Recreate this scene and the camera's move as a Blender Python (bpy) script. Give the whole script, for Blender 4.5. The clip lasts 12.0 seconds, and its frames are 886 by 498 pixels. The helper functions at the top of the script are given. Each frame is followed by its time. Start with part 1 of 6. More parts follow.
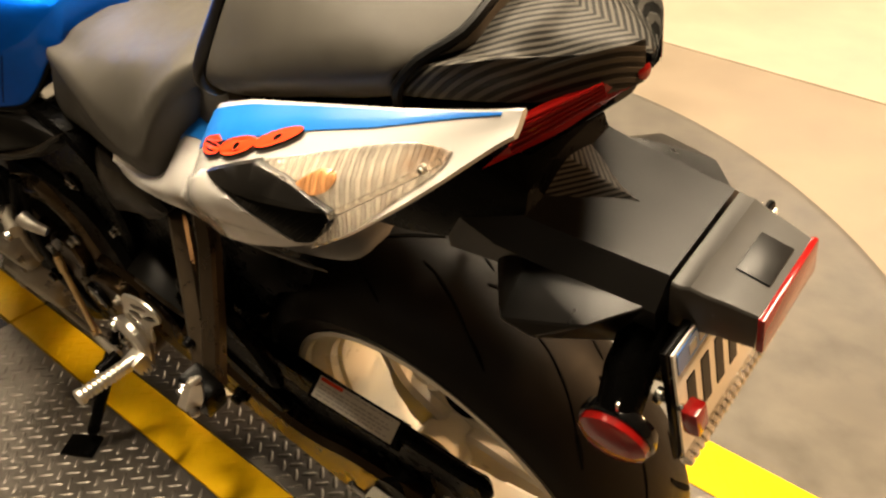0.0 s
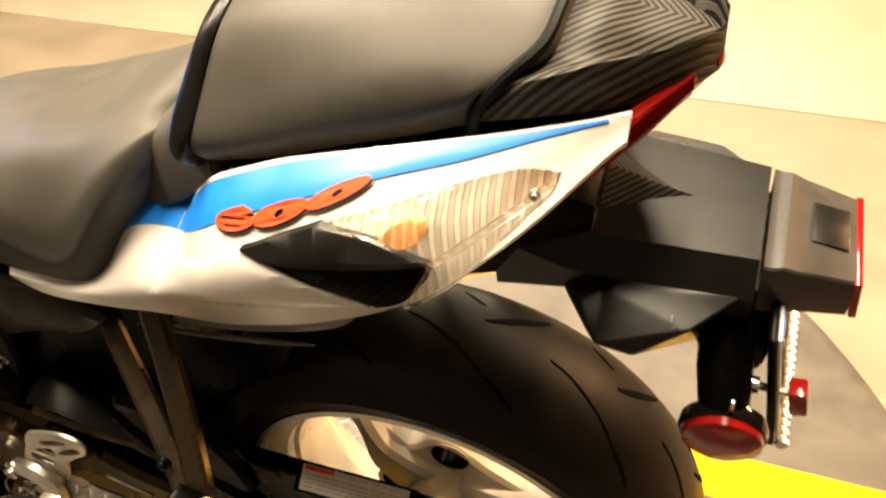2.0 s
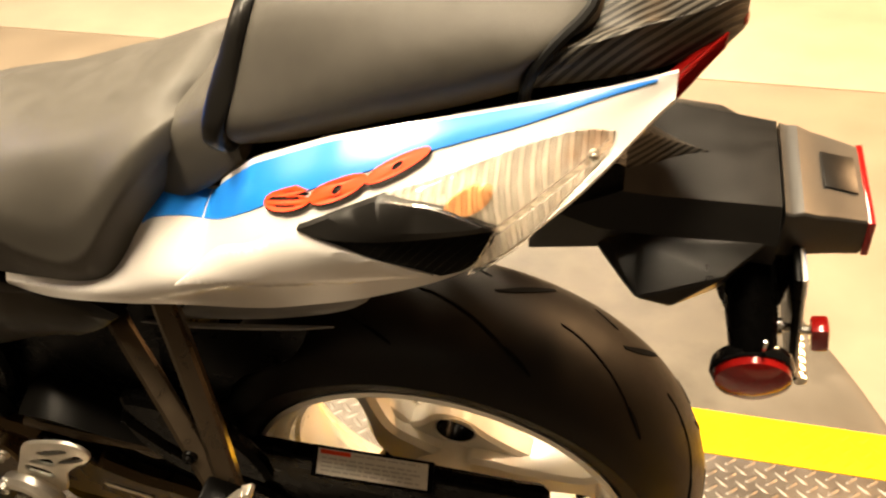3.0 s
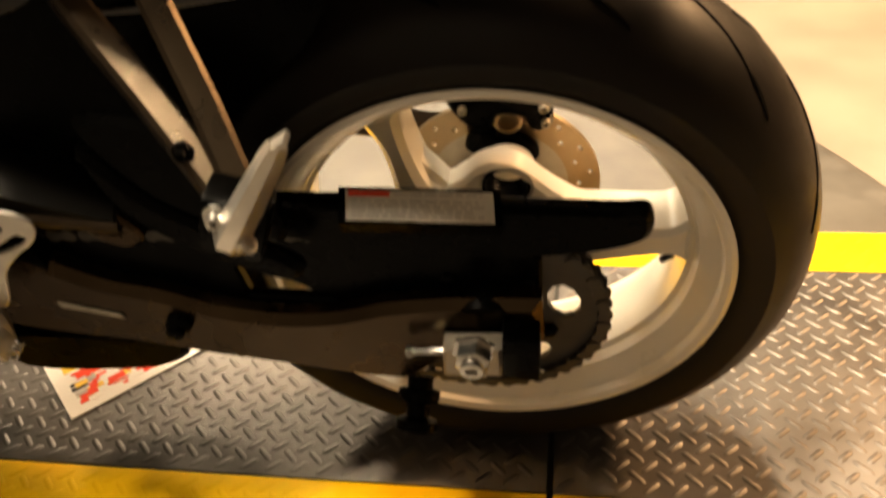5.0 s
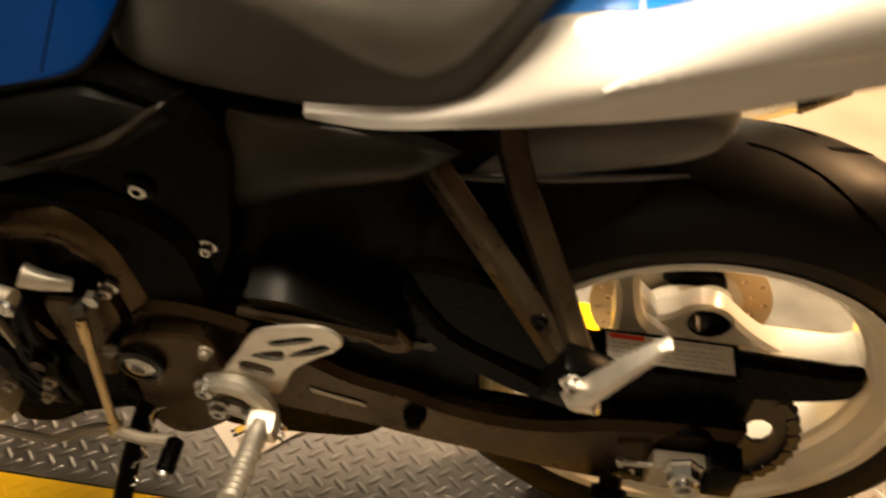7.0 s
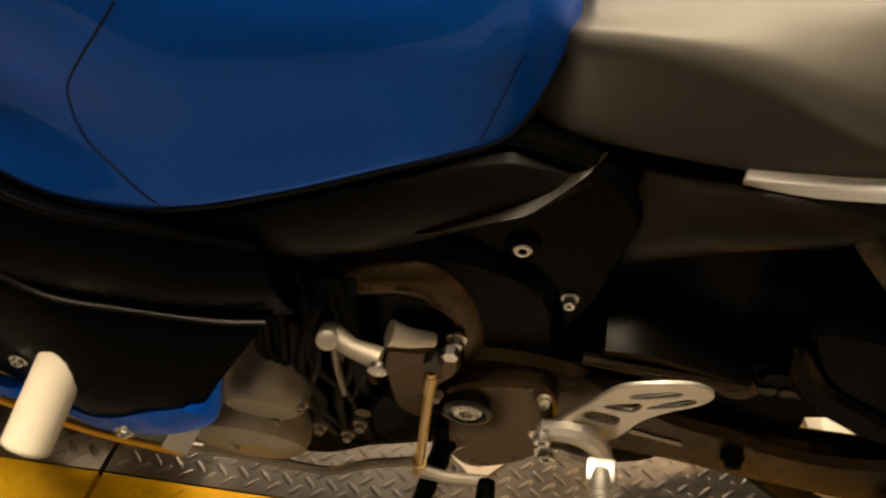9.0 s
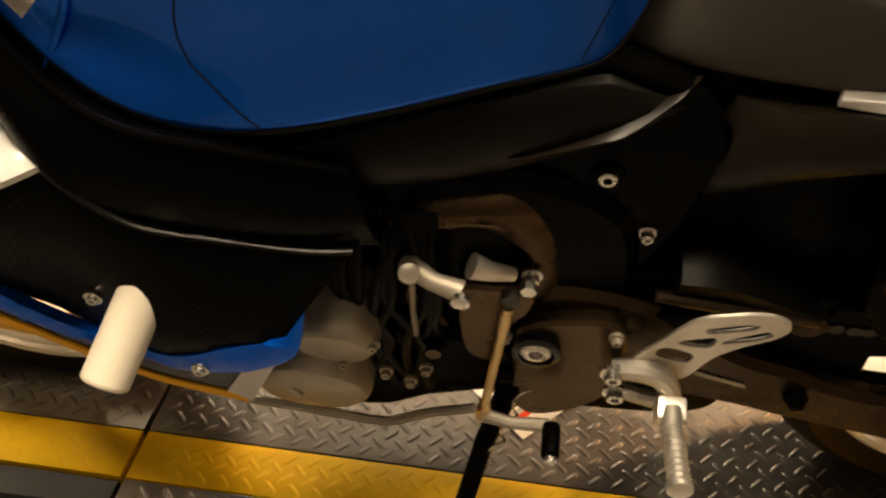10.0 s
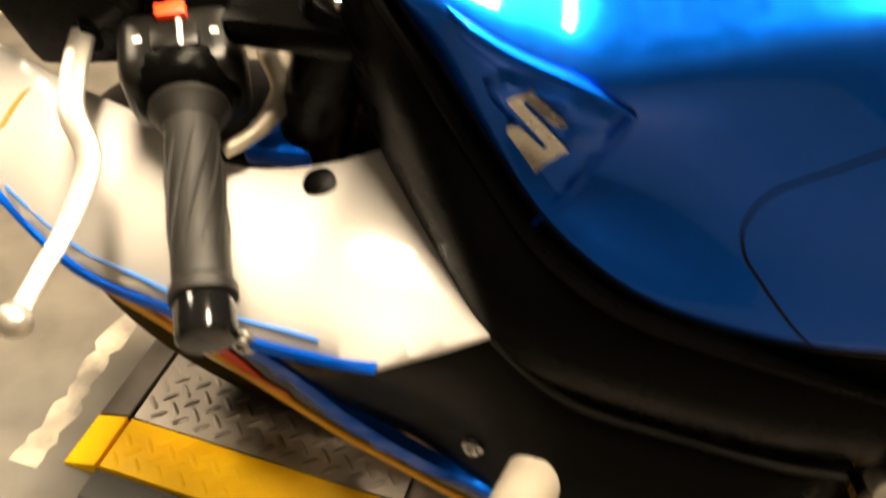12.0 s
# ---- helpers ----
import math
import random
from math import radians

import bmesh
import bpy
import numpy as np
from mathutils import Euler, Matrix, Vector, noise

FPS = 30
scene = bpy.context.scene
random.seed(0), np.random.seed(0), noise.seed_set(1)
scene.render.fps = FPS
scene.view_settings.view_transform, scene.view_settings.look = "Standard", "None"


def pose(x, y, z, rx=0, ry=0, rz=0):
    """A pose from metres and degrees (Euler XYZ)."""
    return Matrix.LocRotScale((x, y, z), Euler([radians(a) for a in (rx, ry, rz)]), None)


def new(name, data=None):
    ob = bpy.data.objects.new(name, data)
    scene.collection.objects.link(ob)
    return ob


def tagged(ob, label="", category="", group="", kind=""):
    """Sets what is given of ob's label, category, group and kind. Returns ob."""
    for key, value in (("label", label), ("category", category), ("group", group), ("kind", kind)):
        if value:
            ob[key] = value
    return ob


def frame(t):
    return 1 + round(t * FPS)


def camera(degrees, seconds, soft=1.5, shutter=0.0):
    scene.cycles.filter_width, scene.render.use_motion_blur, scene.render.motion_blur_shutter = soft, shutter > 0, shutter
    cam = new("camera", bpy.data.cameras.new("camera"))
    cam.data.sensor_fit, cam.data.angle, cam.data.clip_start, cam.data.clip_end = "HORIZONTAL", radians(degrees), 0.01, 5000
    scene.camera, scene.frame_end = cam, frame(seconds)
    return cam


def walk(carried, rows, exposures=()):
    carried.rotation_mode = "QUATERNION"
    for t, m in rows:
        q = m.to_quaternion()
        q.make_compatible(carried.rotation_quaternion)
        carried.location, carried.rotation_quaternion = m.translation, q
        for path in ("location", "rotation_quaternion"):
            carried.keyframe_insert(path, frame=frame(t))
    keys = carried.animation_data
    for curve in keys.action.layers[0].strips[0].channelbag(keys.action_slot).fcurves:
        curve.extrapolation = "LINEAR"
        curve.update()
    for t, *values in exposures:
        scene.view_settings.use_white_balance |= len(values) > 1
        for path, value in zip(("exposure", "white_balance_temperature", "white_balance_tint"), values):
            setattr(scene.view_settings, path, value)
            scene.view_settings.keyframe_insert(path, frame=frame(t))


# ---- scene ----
# The motorcycle's own axes: x to its rear, y to its right, z up along its middle plane, rear axle over the origin.
# It leans on its side stand; LEANED turns its axes into the room's.
LEAN, DROP = 11.835, 0.0054
LEANED = pose(0, 0, -DROP, LEAN, 0, 0)
cam = camera(55.8, 12.0, soft=2.2, shutter=0.5)
PATH = [
    (0.0, 0.4809, -0.4271, 1.2835, 44.717, 8.311, 38.417),
    (0.5, 0.4405, -0.4611, 1.2887, 43.495, 7.085, 32.531),
    (1.0, 0.3829, -0.4610, 1.2784, 42.963, 6.716, 27.981),
    (1.5, 0.3255, -0.4530, 1.2618, 43.999, 7.459, 24.371),
    (2.0, 0.2792, -0.4965, 1.2657, 45.556, 6.152, 19.672),
    (2.5, 0.2386, -0.5463, 1.2918, 44.148, 4.262, 14.838),
    (4.5, 0.0850, -0.5460, 1.0447, 44.245, 6.182, 8.861),
    (5.0, 0.0658, -0.6145, 0.9412, 43.254, 5.202, 5.922),
    (5.5, 0.0579, -0.6735, 0.9033, 44.479, 4.702, 5.764),
    (6.0, 0.0036, -0.6868, 0.9521, 46.153, 3.904, 5.604),
    (6.5, -0.0994, -0.6752, 1.0273, 45.710, 1.611, 6.554),
    (7.0, -0.2040, -0.6309, 1.1231, 43.087, -0.586, 8.283),
    (7.5, -0.3025, -0.5053, 1.2012, 36.679, 0.454, 9.572),
    (9.5, -0.6101, -0.6242, 1.1425, 40.086, -0.997, 7.191),
    (10.0, -0.6407, -0.6456, 1.1251, 39.430, -1.201, 6.996),
    (10.5, -0.7009, -0.6547, 1.1164, 39.441, -0.982, 8.845),
    (11.0, -0.7841, -0.6247, 1.0991, 38.270, 0.569, 12.031),
    (11.5, -0.8636, -0.5664, 1.0881, 36.188, 1.388, 15.498),
    (12.0, -0.9675, -0.4805, 1.1110, 35.638, -0.921, 16.779),
]
walk(cam, [(t, LEANED @ pose(x, y, z, rx, ry, rz)) for t, x, y, z, rx, ry, rz in PATH],
     exposures=[(0.0, 0.1), (1.0, 0.38), (2.5, 0.5), (4.5, 0.5), (5.0, 0.45), (5.5, 0.55), (6.5, 0.55), (7.5, 0.5), (9.5, 0.35), (10.5, 0.42), (11.0, 0.48), (11.5, 0.52), (12.0, 0.55)])

# ---- light ----
world = bpy.data.worlds.new("room_air")
world.use_nodes = True
world.node_tree.nodes["Background"].inputs[0].default_value = (1.0, 0.85, 0.65, 1)
world.node_tree.nodes["Background"].inputs[1].default_value = 0.0
scene.world = world


def lamp(x, y, z, sx, sy, watts, colour, turn=0.0):
    data = bpy.data.lights.new("tube_light", "AREA")
    data.shape, data.size, data.size_y, data.energy, data.color = "RECTANGLE", sx, sy, watts, colour
    ob = new("tube_light", data)
    ob.matrix_world = pose(x, y, z, 0, 0, turn)
    return ob


WARM, NEUTRAL = (1.0, 0.57, 0.26), (1.0, 0.81, 0.56)
# Unseen lamps placed from reflections; the last is added to brighten the far slab.
LAMPS = [(-1.05, -0.15, 2.72, 0.2, 1.5, 185, NEUTRAL), (0.25, 0.2, 2.72, 0.2, 1.5, 130, NEUTRAL), (-3.95, 0.42, 2.72, 0.9, 0.5, 95, NEUTRAL),
         (2.9, 2.1, 2.72, 1.2, 0.2, 290, WARM), (-1.6, 2.9, 2.72, 0.3, 1.5, 95, NEUTRAL), (-0.3, 5.4, 2.72, 2.4, 0.3, 130, NEUTRAL)]
for one in LAMPS:
    lamp(*one)

# ---- helpers for shapes ----
def part(name, bm, material, parent=None, label="", angle=35):
    """Links a bmesh as one mesh object under a thing or part."""
    bmesh.ops.recalc_face_normals(bm, faces=bm.faces)
    me = bpy.data.meshes.new(name)
    bm.to_mesh(me)
    bm.free()
    for m in material if isinstance(material, (list, tuple)) else [material]:
        me.materials.append(m)
    me.shade_smooth()
    me.set_sharp_from_angle(angle=radians(angle))
    ob = new(name, me)
    ob.parent = parent
    return tagged(ob, label)


def hold(name, parent=None, m=None):
    ob = new(name)
    ob.empty_display_size = 0.05
    ob.parent = parent
    if m is not None:
        ob.matrix_basis = m
    return ob


def spline(pts, n=5, closed=True):
    """A smooth line through points; a point with a truthy extra last value is a corner."""
    d = 3
    P = [Vector(p[:d]) for p in pts]
    corner = [len(p) > d and bool(p[d]) for p in pts]
    k = len(P)
    out = []
    for i in range(k if closed else k - 1):
        a, b = P[i], P[(i + 1) % k]
        p0 = P[i - 1] if closed or i else a
        p3 = P[(i + 2) % k] if closed or i + 2 < k else b
        seg = (b - a).length
        ta, tb = (b - p0) * 0.5, (p3 - a) * 0.5
        ta = (b - a) * 0.5 if corner[i] else ta * min(1, seg / (ta.length + 1e-9))
        tb = (b - a) * 0.5 if corner[(i + 1) % k] else tb * min(1, seg / (tb.length + 1e-9))
        for s in range(n):
            t = s / n
            out.append((2 * t**3 - 3 * t * t + 1) * a + (t**3 - 2 * t * t + t) * ta + (3 * t * t - 2 * t**3) * b + (t**3 - t * t) * tb)
    if not closed:
        out.append(P[-1].copy())
    return out


def sheet_height(ctrl, iu, iv, iw):
    """The smooth sheet w(u, v) through points (thin plate)."""
    P = np.array([(c[iu], c[iv]) for c in ctrl])
    v = np.array([c[iw] for c in ctrl])
    n = len(P)
    U = lambda r: r * r * np.log(r + 1e-9)
    A = np.zeros((n + 3, n + 3))
    A[:n, :n] = U(np.linalg.norm(P[:, None] - P[None], axis=-1)) + 2e-4 * np.eye(n)
    A[:n, n], A[:n, n + 1:], A[n, :n], A[n + 1:, :n] = 1, P, 1, P.T
    w = np.linalg.lstsq(A, np.r_[v, 0, 0, 0], rcond=None)[0]
    return lambda a, b: float(U(np.linalg.norm(P - (a, b), axis=1)) @ w[:n] + w[n] + w[n + 1] * a + w[n + 2] * b)


def skin(outline, axis="y", inside=(), thick=0.004, bulge=0.0, edge=0.003, step=0.018, n=5, lift=0.0, surf=None, side=None):
    """A curved panel: its rim runs through the outline, its face follows a smooth sheet, swells by bulge and has rounded edges and a thickness."""
    iu, iv, iw, s = {"y": (0, 2, 1, -1.0), "z": (0, 1, 2, 1.0), "x": (1, 2, 0, 1.0)}[axis]
    s = side or s
    rim = spline(outline, n)
    f = surf or sheet_height(list(outline) + list(inside), iu, iv, iw)
    bm = bmesh.new()
    R = np.array([(p[iu], p[iv]) for p in rim])
    bm.faces.new([bm.verts.new((a, b, 0)) for a, b in R])
    if edge:
        bmesh.ops.inset_region(bm, faces=bm.faces[:], thickness=edge, use_even_offset=False)
    lo, hi = R.min(0), R.max(0)
    for ax in (0, 1):
        for k in range(1, int((hi[ax] - lo[ax]) / step) + 1):
            co, no = [0, 0, 0], [0, 0, 0]
            co[ax], no[ax] = lo[ax] + k * step, 1
            bmesh.ops.bisect_plane(bm, geom=bm.verts[:] + bm.edges[:] + bm.faces[:], plane_co=co, plane_no=no)
    A, B = R, np.roll(R, -1, 0)
    AB = B - A
    L2 = (AB**2).sum(1) + 1e-12
    for v in bm.verts:
        p = np.array(v.co[:2])
        t = np.clip(((p - A) * AB).sum(1) / L2, 0, 1)
        d = np.sqrt((((A + AB * t[:, None]) - p) ** 2).sum(1).min())
        w = f(*p) + s * (lift + bulge * (1 - math.exp(-d / 0.02)))
        if edge and d < edge * 0.5:
            w -= s * edge
        c = [0, 0, 0]
        c[iu], c[iv], c[iw] = p[0], p[1], w
        v.co = c
    got = bmesh.ops.extrude_face_region(bm, geom=bm.faces[:])
    back = [g for g in got["geom"] if isinstance(g, bmesh.types.BMVert)]
    off = [0, 0, 0]
    off[iw] = -s * thick
    bmesh.ops.translate(bm, verts=back, vec=off)
    return bm


def loft(rings, caps=True):
    bm = bmesh.new()
    V = [[bm.verts.new(p) for p in r] for r in rings]
    k = len(V[0])
    for a, b in zip(V, V[1:]):
        for i in range(k):
            bm.faces.new((a[i], a[(i + 1) % k], b[(i + 1) % k], b[i]))
    if caps:
        bm.faces.new(V[0]), bm.faces.new(V[-1])
    return bm


def smooth_rings(rings, n=3):
    """More rings between the given ones, on smooth lines through their points."""
    lines = [spline([tuple(r[k]) for r in rings], n, closed=False) for k in range(len(rings[0]))]
    return [[line_k[i] for line_k in lines] for i in range(len(lines[0]))]


def mirror_ring(half, n=4):
    """A closed cross-section from its left half, given from bottom to top as (x, y, z), y <= 0."""
    left = spline([(*p,) for p in half], n, closed=False)
    right = [Vector((p.x, -p.y, p.z)) for p in reversed(left) if p.y < -1e-4]
    return left + right


def frames(pts):
    P = [Vector(p) for p in pts]
    T = [((P[min(i + 1, len(P) - 1)] - P[max(i - 1, 0)])).normalized() for i in range(len(P))]
    up = Vector((0, 0, 1)) if abs(T[0].z) < 0.9 else Vector((1, 0, 0))
    a = T[0].cross(up).normalized()
    out = []
    for p, t in zip(P, T):
        a = (a - t * a.dot(t)).normalized()
        out.append((p, t, a, t.cross(a)))
    return out


def tube(pts, r, n=12, smooth=0, flat=1.0, caps=True):
    if smooth:
        pts = spline(pts, smooth, closed=False)
    k = len(pts)
    rs = r if isinstance(r, (list, tuple)) else [r] * k
    if len(rs) != k:
        rs = np.interp(np.linspace(0, 1, k), np.linspace(0, 1, len(rs)), rs)
    rings = []
    for (p, t, a, b), q in zip(frames(pts), rs):
        rings.append([p + a * math.cos(2 * math.pi * i / n) * q + b * math.sin(2 * math.pi * i / n) * q * flat for i in range(n)])
    return loft(rings, caps)


def lathe(profile, p0, axis, n=32, caps=True, turn=0.0):
    """Turns (along, radius) pairs about the axis from p0."""
    p0, t = Vector(p0), Vector(axis).normalized()
    a = t.cross(Vector((0, 0, 1)) if abs(t.z) < 0.9 else Vector((1, 0, 0))).normalized()
    b = t.cross(a)
    return loft([[p0 + t * s + (a * math.cos(2 * math.pi * i / n + turn) + b * math.sin(2 * math.pi * i / n + turn)) * r for i in range(n)] for s, r in profile], caps)


def ring_lathe(profile, p0, axis, n=64):
    """Like lathe, for a closed profile that does not meet the axis."""
    p0, t = Vector(p0), Vector(axis).normalized()
    a = t.cross(Vector((0, 0, 1))).normalized()
    b = t.cross(a)
    bm = bmesh.new()
    V = [[bm.verts.new(p0 + t * s + (a * math.cos(2 * math.pi * i / n) + b * math.sin(2 * math.pi * i / n)) * r) for s, r in profile] for i in range(n)]
    k = len(profile)
    for i in range(n):
        for j in range(k):
            bm.faces.new((V[i][j], V[(i + 1) % n][j], V[(i + 1) % n][(j + 1) % k], V[i][(j + 1) % k]))
    return bm


def add(bm, other, m=None):
    """Joins another bmesh into bm."""
    me = bpy.data.meshes.new("joined")
    if m is not None:
        other.transform(m)
    other.to_mesh(me)
    other.free()
    bm.from_mesh(me)
    bpy.data.meshes.remove(me)
    return bm


def block(size, m=None, bevel=0.002, seg=2):
    bm = bmesh.new()
    bmesh.ops.create_cube(bm, size=1.0, matrix=Matrix.Diagonal((*size, 1)))
    if bevel:
        bmesh.ops.bevel(bm, geom=bm.edges[:], offset=bevel, segments=seg, affect="EDGES", profile=0.6)
    if m is not None:
        bm.transform(m)
    return bm


def plate(outer, holes, lie, thick, bevel=0.0012, n=4):
    """A flat plate with holes; lie(u, v, w) places it, w from 0 to thick."""
    bm = bmesh.new()
    for loop in (outer, *holes):
        pts = spline([(*p[:2], 0, *p[2:]) for p in loop], n)
        vs = [bm.verts.new((p.x, p.y, 0)) for p in pts]
        for a, b in zip(vs, vs[1:] + vs[:1]):
            bm.edges.new((a, b))
    bmesh.ops.triangle_fill(bm, use_beauty=True, edges=bm.edges[:])
    got = bmesh.ops.extrude_face_region(bm, geom=bm.faces[:])
    top = [g for g in got["geom"] if isinstance(g, bmesh.types.BMVert)]
    bmesh.ops.translate(bm, verts=top, vec=(0, 0, thick))
    if bevel:
        es = [e for e in bm.edges if e.is_manifold and e.calc_face_angle(0) > 1.0 and abs(e.verts[0].co.z - e.verts[1].co.z) < 1e-5]
        bmesh.ops.bevel(bm, geom=es, offset=bevel, segments=1, affect="EDGES")
    for v in bm.verts:
        v.co = lie(*v.co)
    return bm


def bolt(p, axis, r=0.006, h=0.005, socket=True):
    """A socket-head or hex bolt."""
    if socket:
        return lathe([(-0.004, r * 1.5), (0, r * 1.5), (0.0006, r), (h, r), (h + 0.001, r * 0.85), (h + 0.001, r * 0.5), (h * 0.3, r * 0.45)], p, axis, 14)
    return lathe([(-0.002, r * 1.35), (0.0012, r * 1.35), (0.0014, r), (h, r), (h + 0.0008, r * 0.8)], p, axis, 6)


def text_bm(body, size, extrude, shear=0.0, offset=0.0):
    cu = bpy.data.curves.new("lettering", "FONT")
    cu.body, cu.size, cu.extrude, cu.shear, cu.offset, cu.align_x = body, size, extrude, shear, offset, "CENTER"
    cu.resolution_u = 4
    ob = new("lettering", cu)
    me = bpy.data.meshes.new_from_object(ob)
    bpy.data.objects.remove(ob)
    bm = bmesh.new()
    bm.from_mesh(me)
    bpy.data.meshes.remove(me)
    return bm

# ---- materials ----
def material(name, colour, rough=0.5, metal=0.0, vary=0.15, scale=30.0, bump=0.0, bump_scale=300.0, coat=0.0, second=None, second_at=0.55, wear=0.0, spec=0.5):
    """A surface with grain and larger stains; second: a stain colour in patches."""
    m = bpy.data.materials.new(name)
    m.use_nodes = True
    nt = m.node_tree
    bs = nt.nodes["Principled BSDF"]
    co = nt.nodes.new("ShaderNodeTexCoord")

    def noise_tex(sc, detail=4.0):
        t = nt.nodes.new("ShaderNodeTexNoise")
        t.inputs["Scale"].default_value, t.inputs["Detail"].default_value = sc, detail
        nt.links.new(co.outputs["Object"], t.inputs["Vector"])
        return t

    fine, broad = noise_tex(scale), noise_tex(scale * 0.12, 3)
    both = nt.nodes.new("ShaderNodeMath")
    both.operation = "ADD"
    nt.links.new(fine.outputs["Fac"], both.inputs[0])
    nt.links.new(broad.outputs["Fac"], both.inputs[1])
    ramp = nt.nodes.new("ShaderNodeMapRange")
    ramp.inputs["From Min"].default_value, ramp.inputs["From Max"].default_value = 0.7, 1.3
    ramp.inputs["To Min"].default_value, ramp.inputs["To Max"].default_value = 1 - vary, 1 + vary
    nt.links.new(both.outputs[0], ramp.inputs["Value"])
    mul = nt.nodes.new("ShaderNodeMix")
    mul.data_type, mul.blend_type = "RGBA", "MULTIPLY"
    mul.inputs["Factor"].default_value = 1.0
    mul.inputs[6].default_value = (*colour, 1)
    nt.links.new(ramp.outputs["Result"], mul.inputs[7])
    out = mul.outputs[2]
    if second:
        edge = nt.nodes.new("ShaderNodeMapRange")
        edge.inputs["From Min"].default_value, edge.inputs["From Max"].default_value = second_at, second_at + 0.15
        nt.links.new(noise_tex(scale * 0.25, 6).outputs["Fac"], edge.inputs["Value"])
        mix = nt.nodes.new("ShaderNodeMix")
        mix.data_type = "RGBA"
        nt.links.new(edge.outputs["Result"], mix.inputs["Factor"])
        nt.links.new(out, mix.inputs[6])
        mix.inputs[7].default_value = (*second, 1)
        out = mix.outputs[2]
    nt.links.new(out, bs.inputs["Base Color"])
    rr = nt.nodes.new("ShaderNodeMapRange")
    rr.inputs["From Min"].default_value, rr.inputs["From Max"].default_value = 0.7, 1.3
    rr.inputs["To Min"].default_value, rr.inputs["To Max"].default_value = max(0.02, rough * 0.82), min(1, rough * 1.18)
    nt.links.new(both.outputs[0], rr.inputs["Value"])
    nt.links.new(rr.outputs["Result"], bs.inputs["Roughness"])
    bs.inputs["Metallic"].default_value = metal
    bs.inputs["Coat Weight"].default_value = coat
    bs.inputs["Coat Roughness"].default_value = 0.04
    bs.inputs["Specular IOR Level"].default_value = spec
    if bump:
        b = nt.nodes.new("ShaderNodeBump")
        b.inputs["Strength"].default_value, b.inputs["Distance"].default_value = bump, 0.001
        nt.links.new(noise_tex(bump_scale, 5).outputs["Fac"], b.inputs["Height"])
        nt.links.new(b.outputs["Normal"], bs.inputs["Normal"])
    return m


def ribbed(m, scale, axis_turn, depth, dark=0.4, chevron=True):
    """Adds a moulded weave of slanting ribs: relief and slight shade of the moulding's two tones."""
    nt = m.node_tree
    bs = nt.nodes["Principled BSDF"]
    co = nt.nodes.new("ShaderNodeTexCoord")
    sep = nt.nodes.new("ShaderNodeSeparateXYZ")
    nt.links.new(co.outputs["Object"], sep.inputs[0])
    fold = nt.nodes.new("ShaderNodeMath")
    fold.operation = "ABSOLUTE" if chevron else "MULTIPLY"
    fold.inputs[1].default_value = 1.0
    nt.links.new(sep.outputs["Y"], fold.inputs[0])
    a = nt.nodes.new("ShaderNodeMath")
    a.operation = "MULTIPLY"
    a.inputs[1].default_value = axis_turn
    drop = nt.nodes.new("ShaderNodeMath")
    drop.operation = "SUBTRACT"
    nt.links.new(fold.outputs[0], drop.inputs[0])
    nt.links.new(sep.outputs["Z"], drop.inputs[1])
    nt.links.new(drop.outputs[0], a.inputs[0])
    s = nt.nodes.new("ShaderNodeMath")
    nt.links.new(sep.outputs["X"], s.inputs[0])
    nt.links.new(a.outputs[0], s.inputs[1])
    f = nt.nodes.new("ShaderNodeMath")
    f.operation = "MULTIPLY"
    f.inputs[1].default_value = scale
    nt.links.new(s.outputs[0], f.inputs[0])
    w = nt.nodes.new("ShaderNodeMath")
    w.operation = "SINE"
    nt.links.new(f.outputs[0], w.inputs[0])
    step = nt.nodes.new("ShaderNodeMapRange")
    step.inputs["From Min"].default_value, step.inputs["From Max"].default_value = -0.25, 0.25
    nt.links.new(w.outputs[0], step.inputs["Value"])
    b = nt.nodes.new("ShaderNodeBump")
    b.inputs["Strength"].default_value, b.inputs["Distance"].default_value = 1.0, depth
    nt.links.new(step.outputs["Result"], b.inputs["Height"])
    nt.links.new(b.outputs["Normal"], bs.inputs["Normal"])
    old = bs.inputs["Base Color"].links[0].from_socket
    mix = nt.nodes.new("ShaderNodeMix")
    mix.data_type, mix.blend_type = "RGBA", "MULTIPLY"
    mr = nt.nodes.new("ShaderNodeMapRange")
    mr.inputs["To Min"].default_value, mr.inputs["To Max"].default_value = dark, 1.0
    nt.links.new(step.outputs["Result"], mr.inputs["Value"])
    mix.inputs["Factor"].default_value = 1.0
    nt.links.new(old, mix.inputs[6])
    nt.links.new(mr.outputs["Result"], mix.inputs[7])
    nt.links.new(mix.outputs[2], bs.inputs["Base Color"])
    return m


def clear(name, colour, rough, weight):
    m = bpy.data.materials.new(name)
    m.use_nodes = True
    bs = m.node_tree.nodes["Principled BSDF"]
    bs.inputs["Base Color"].default_value = (*colour, 1)
    bs.inputs["Roughness"].default_value = rough
    bs.inputs["Transmission Weight"].default_value = weight
    bs.inputs["IOR"].default_value = 1.45
    return m


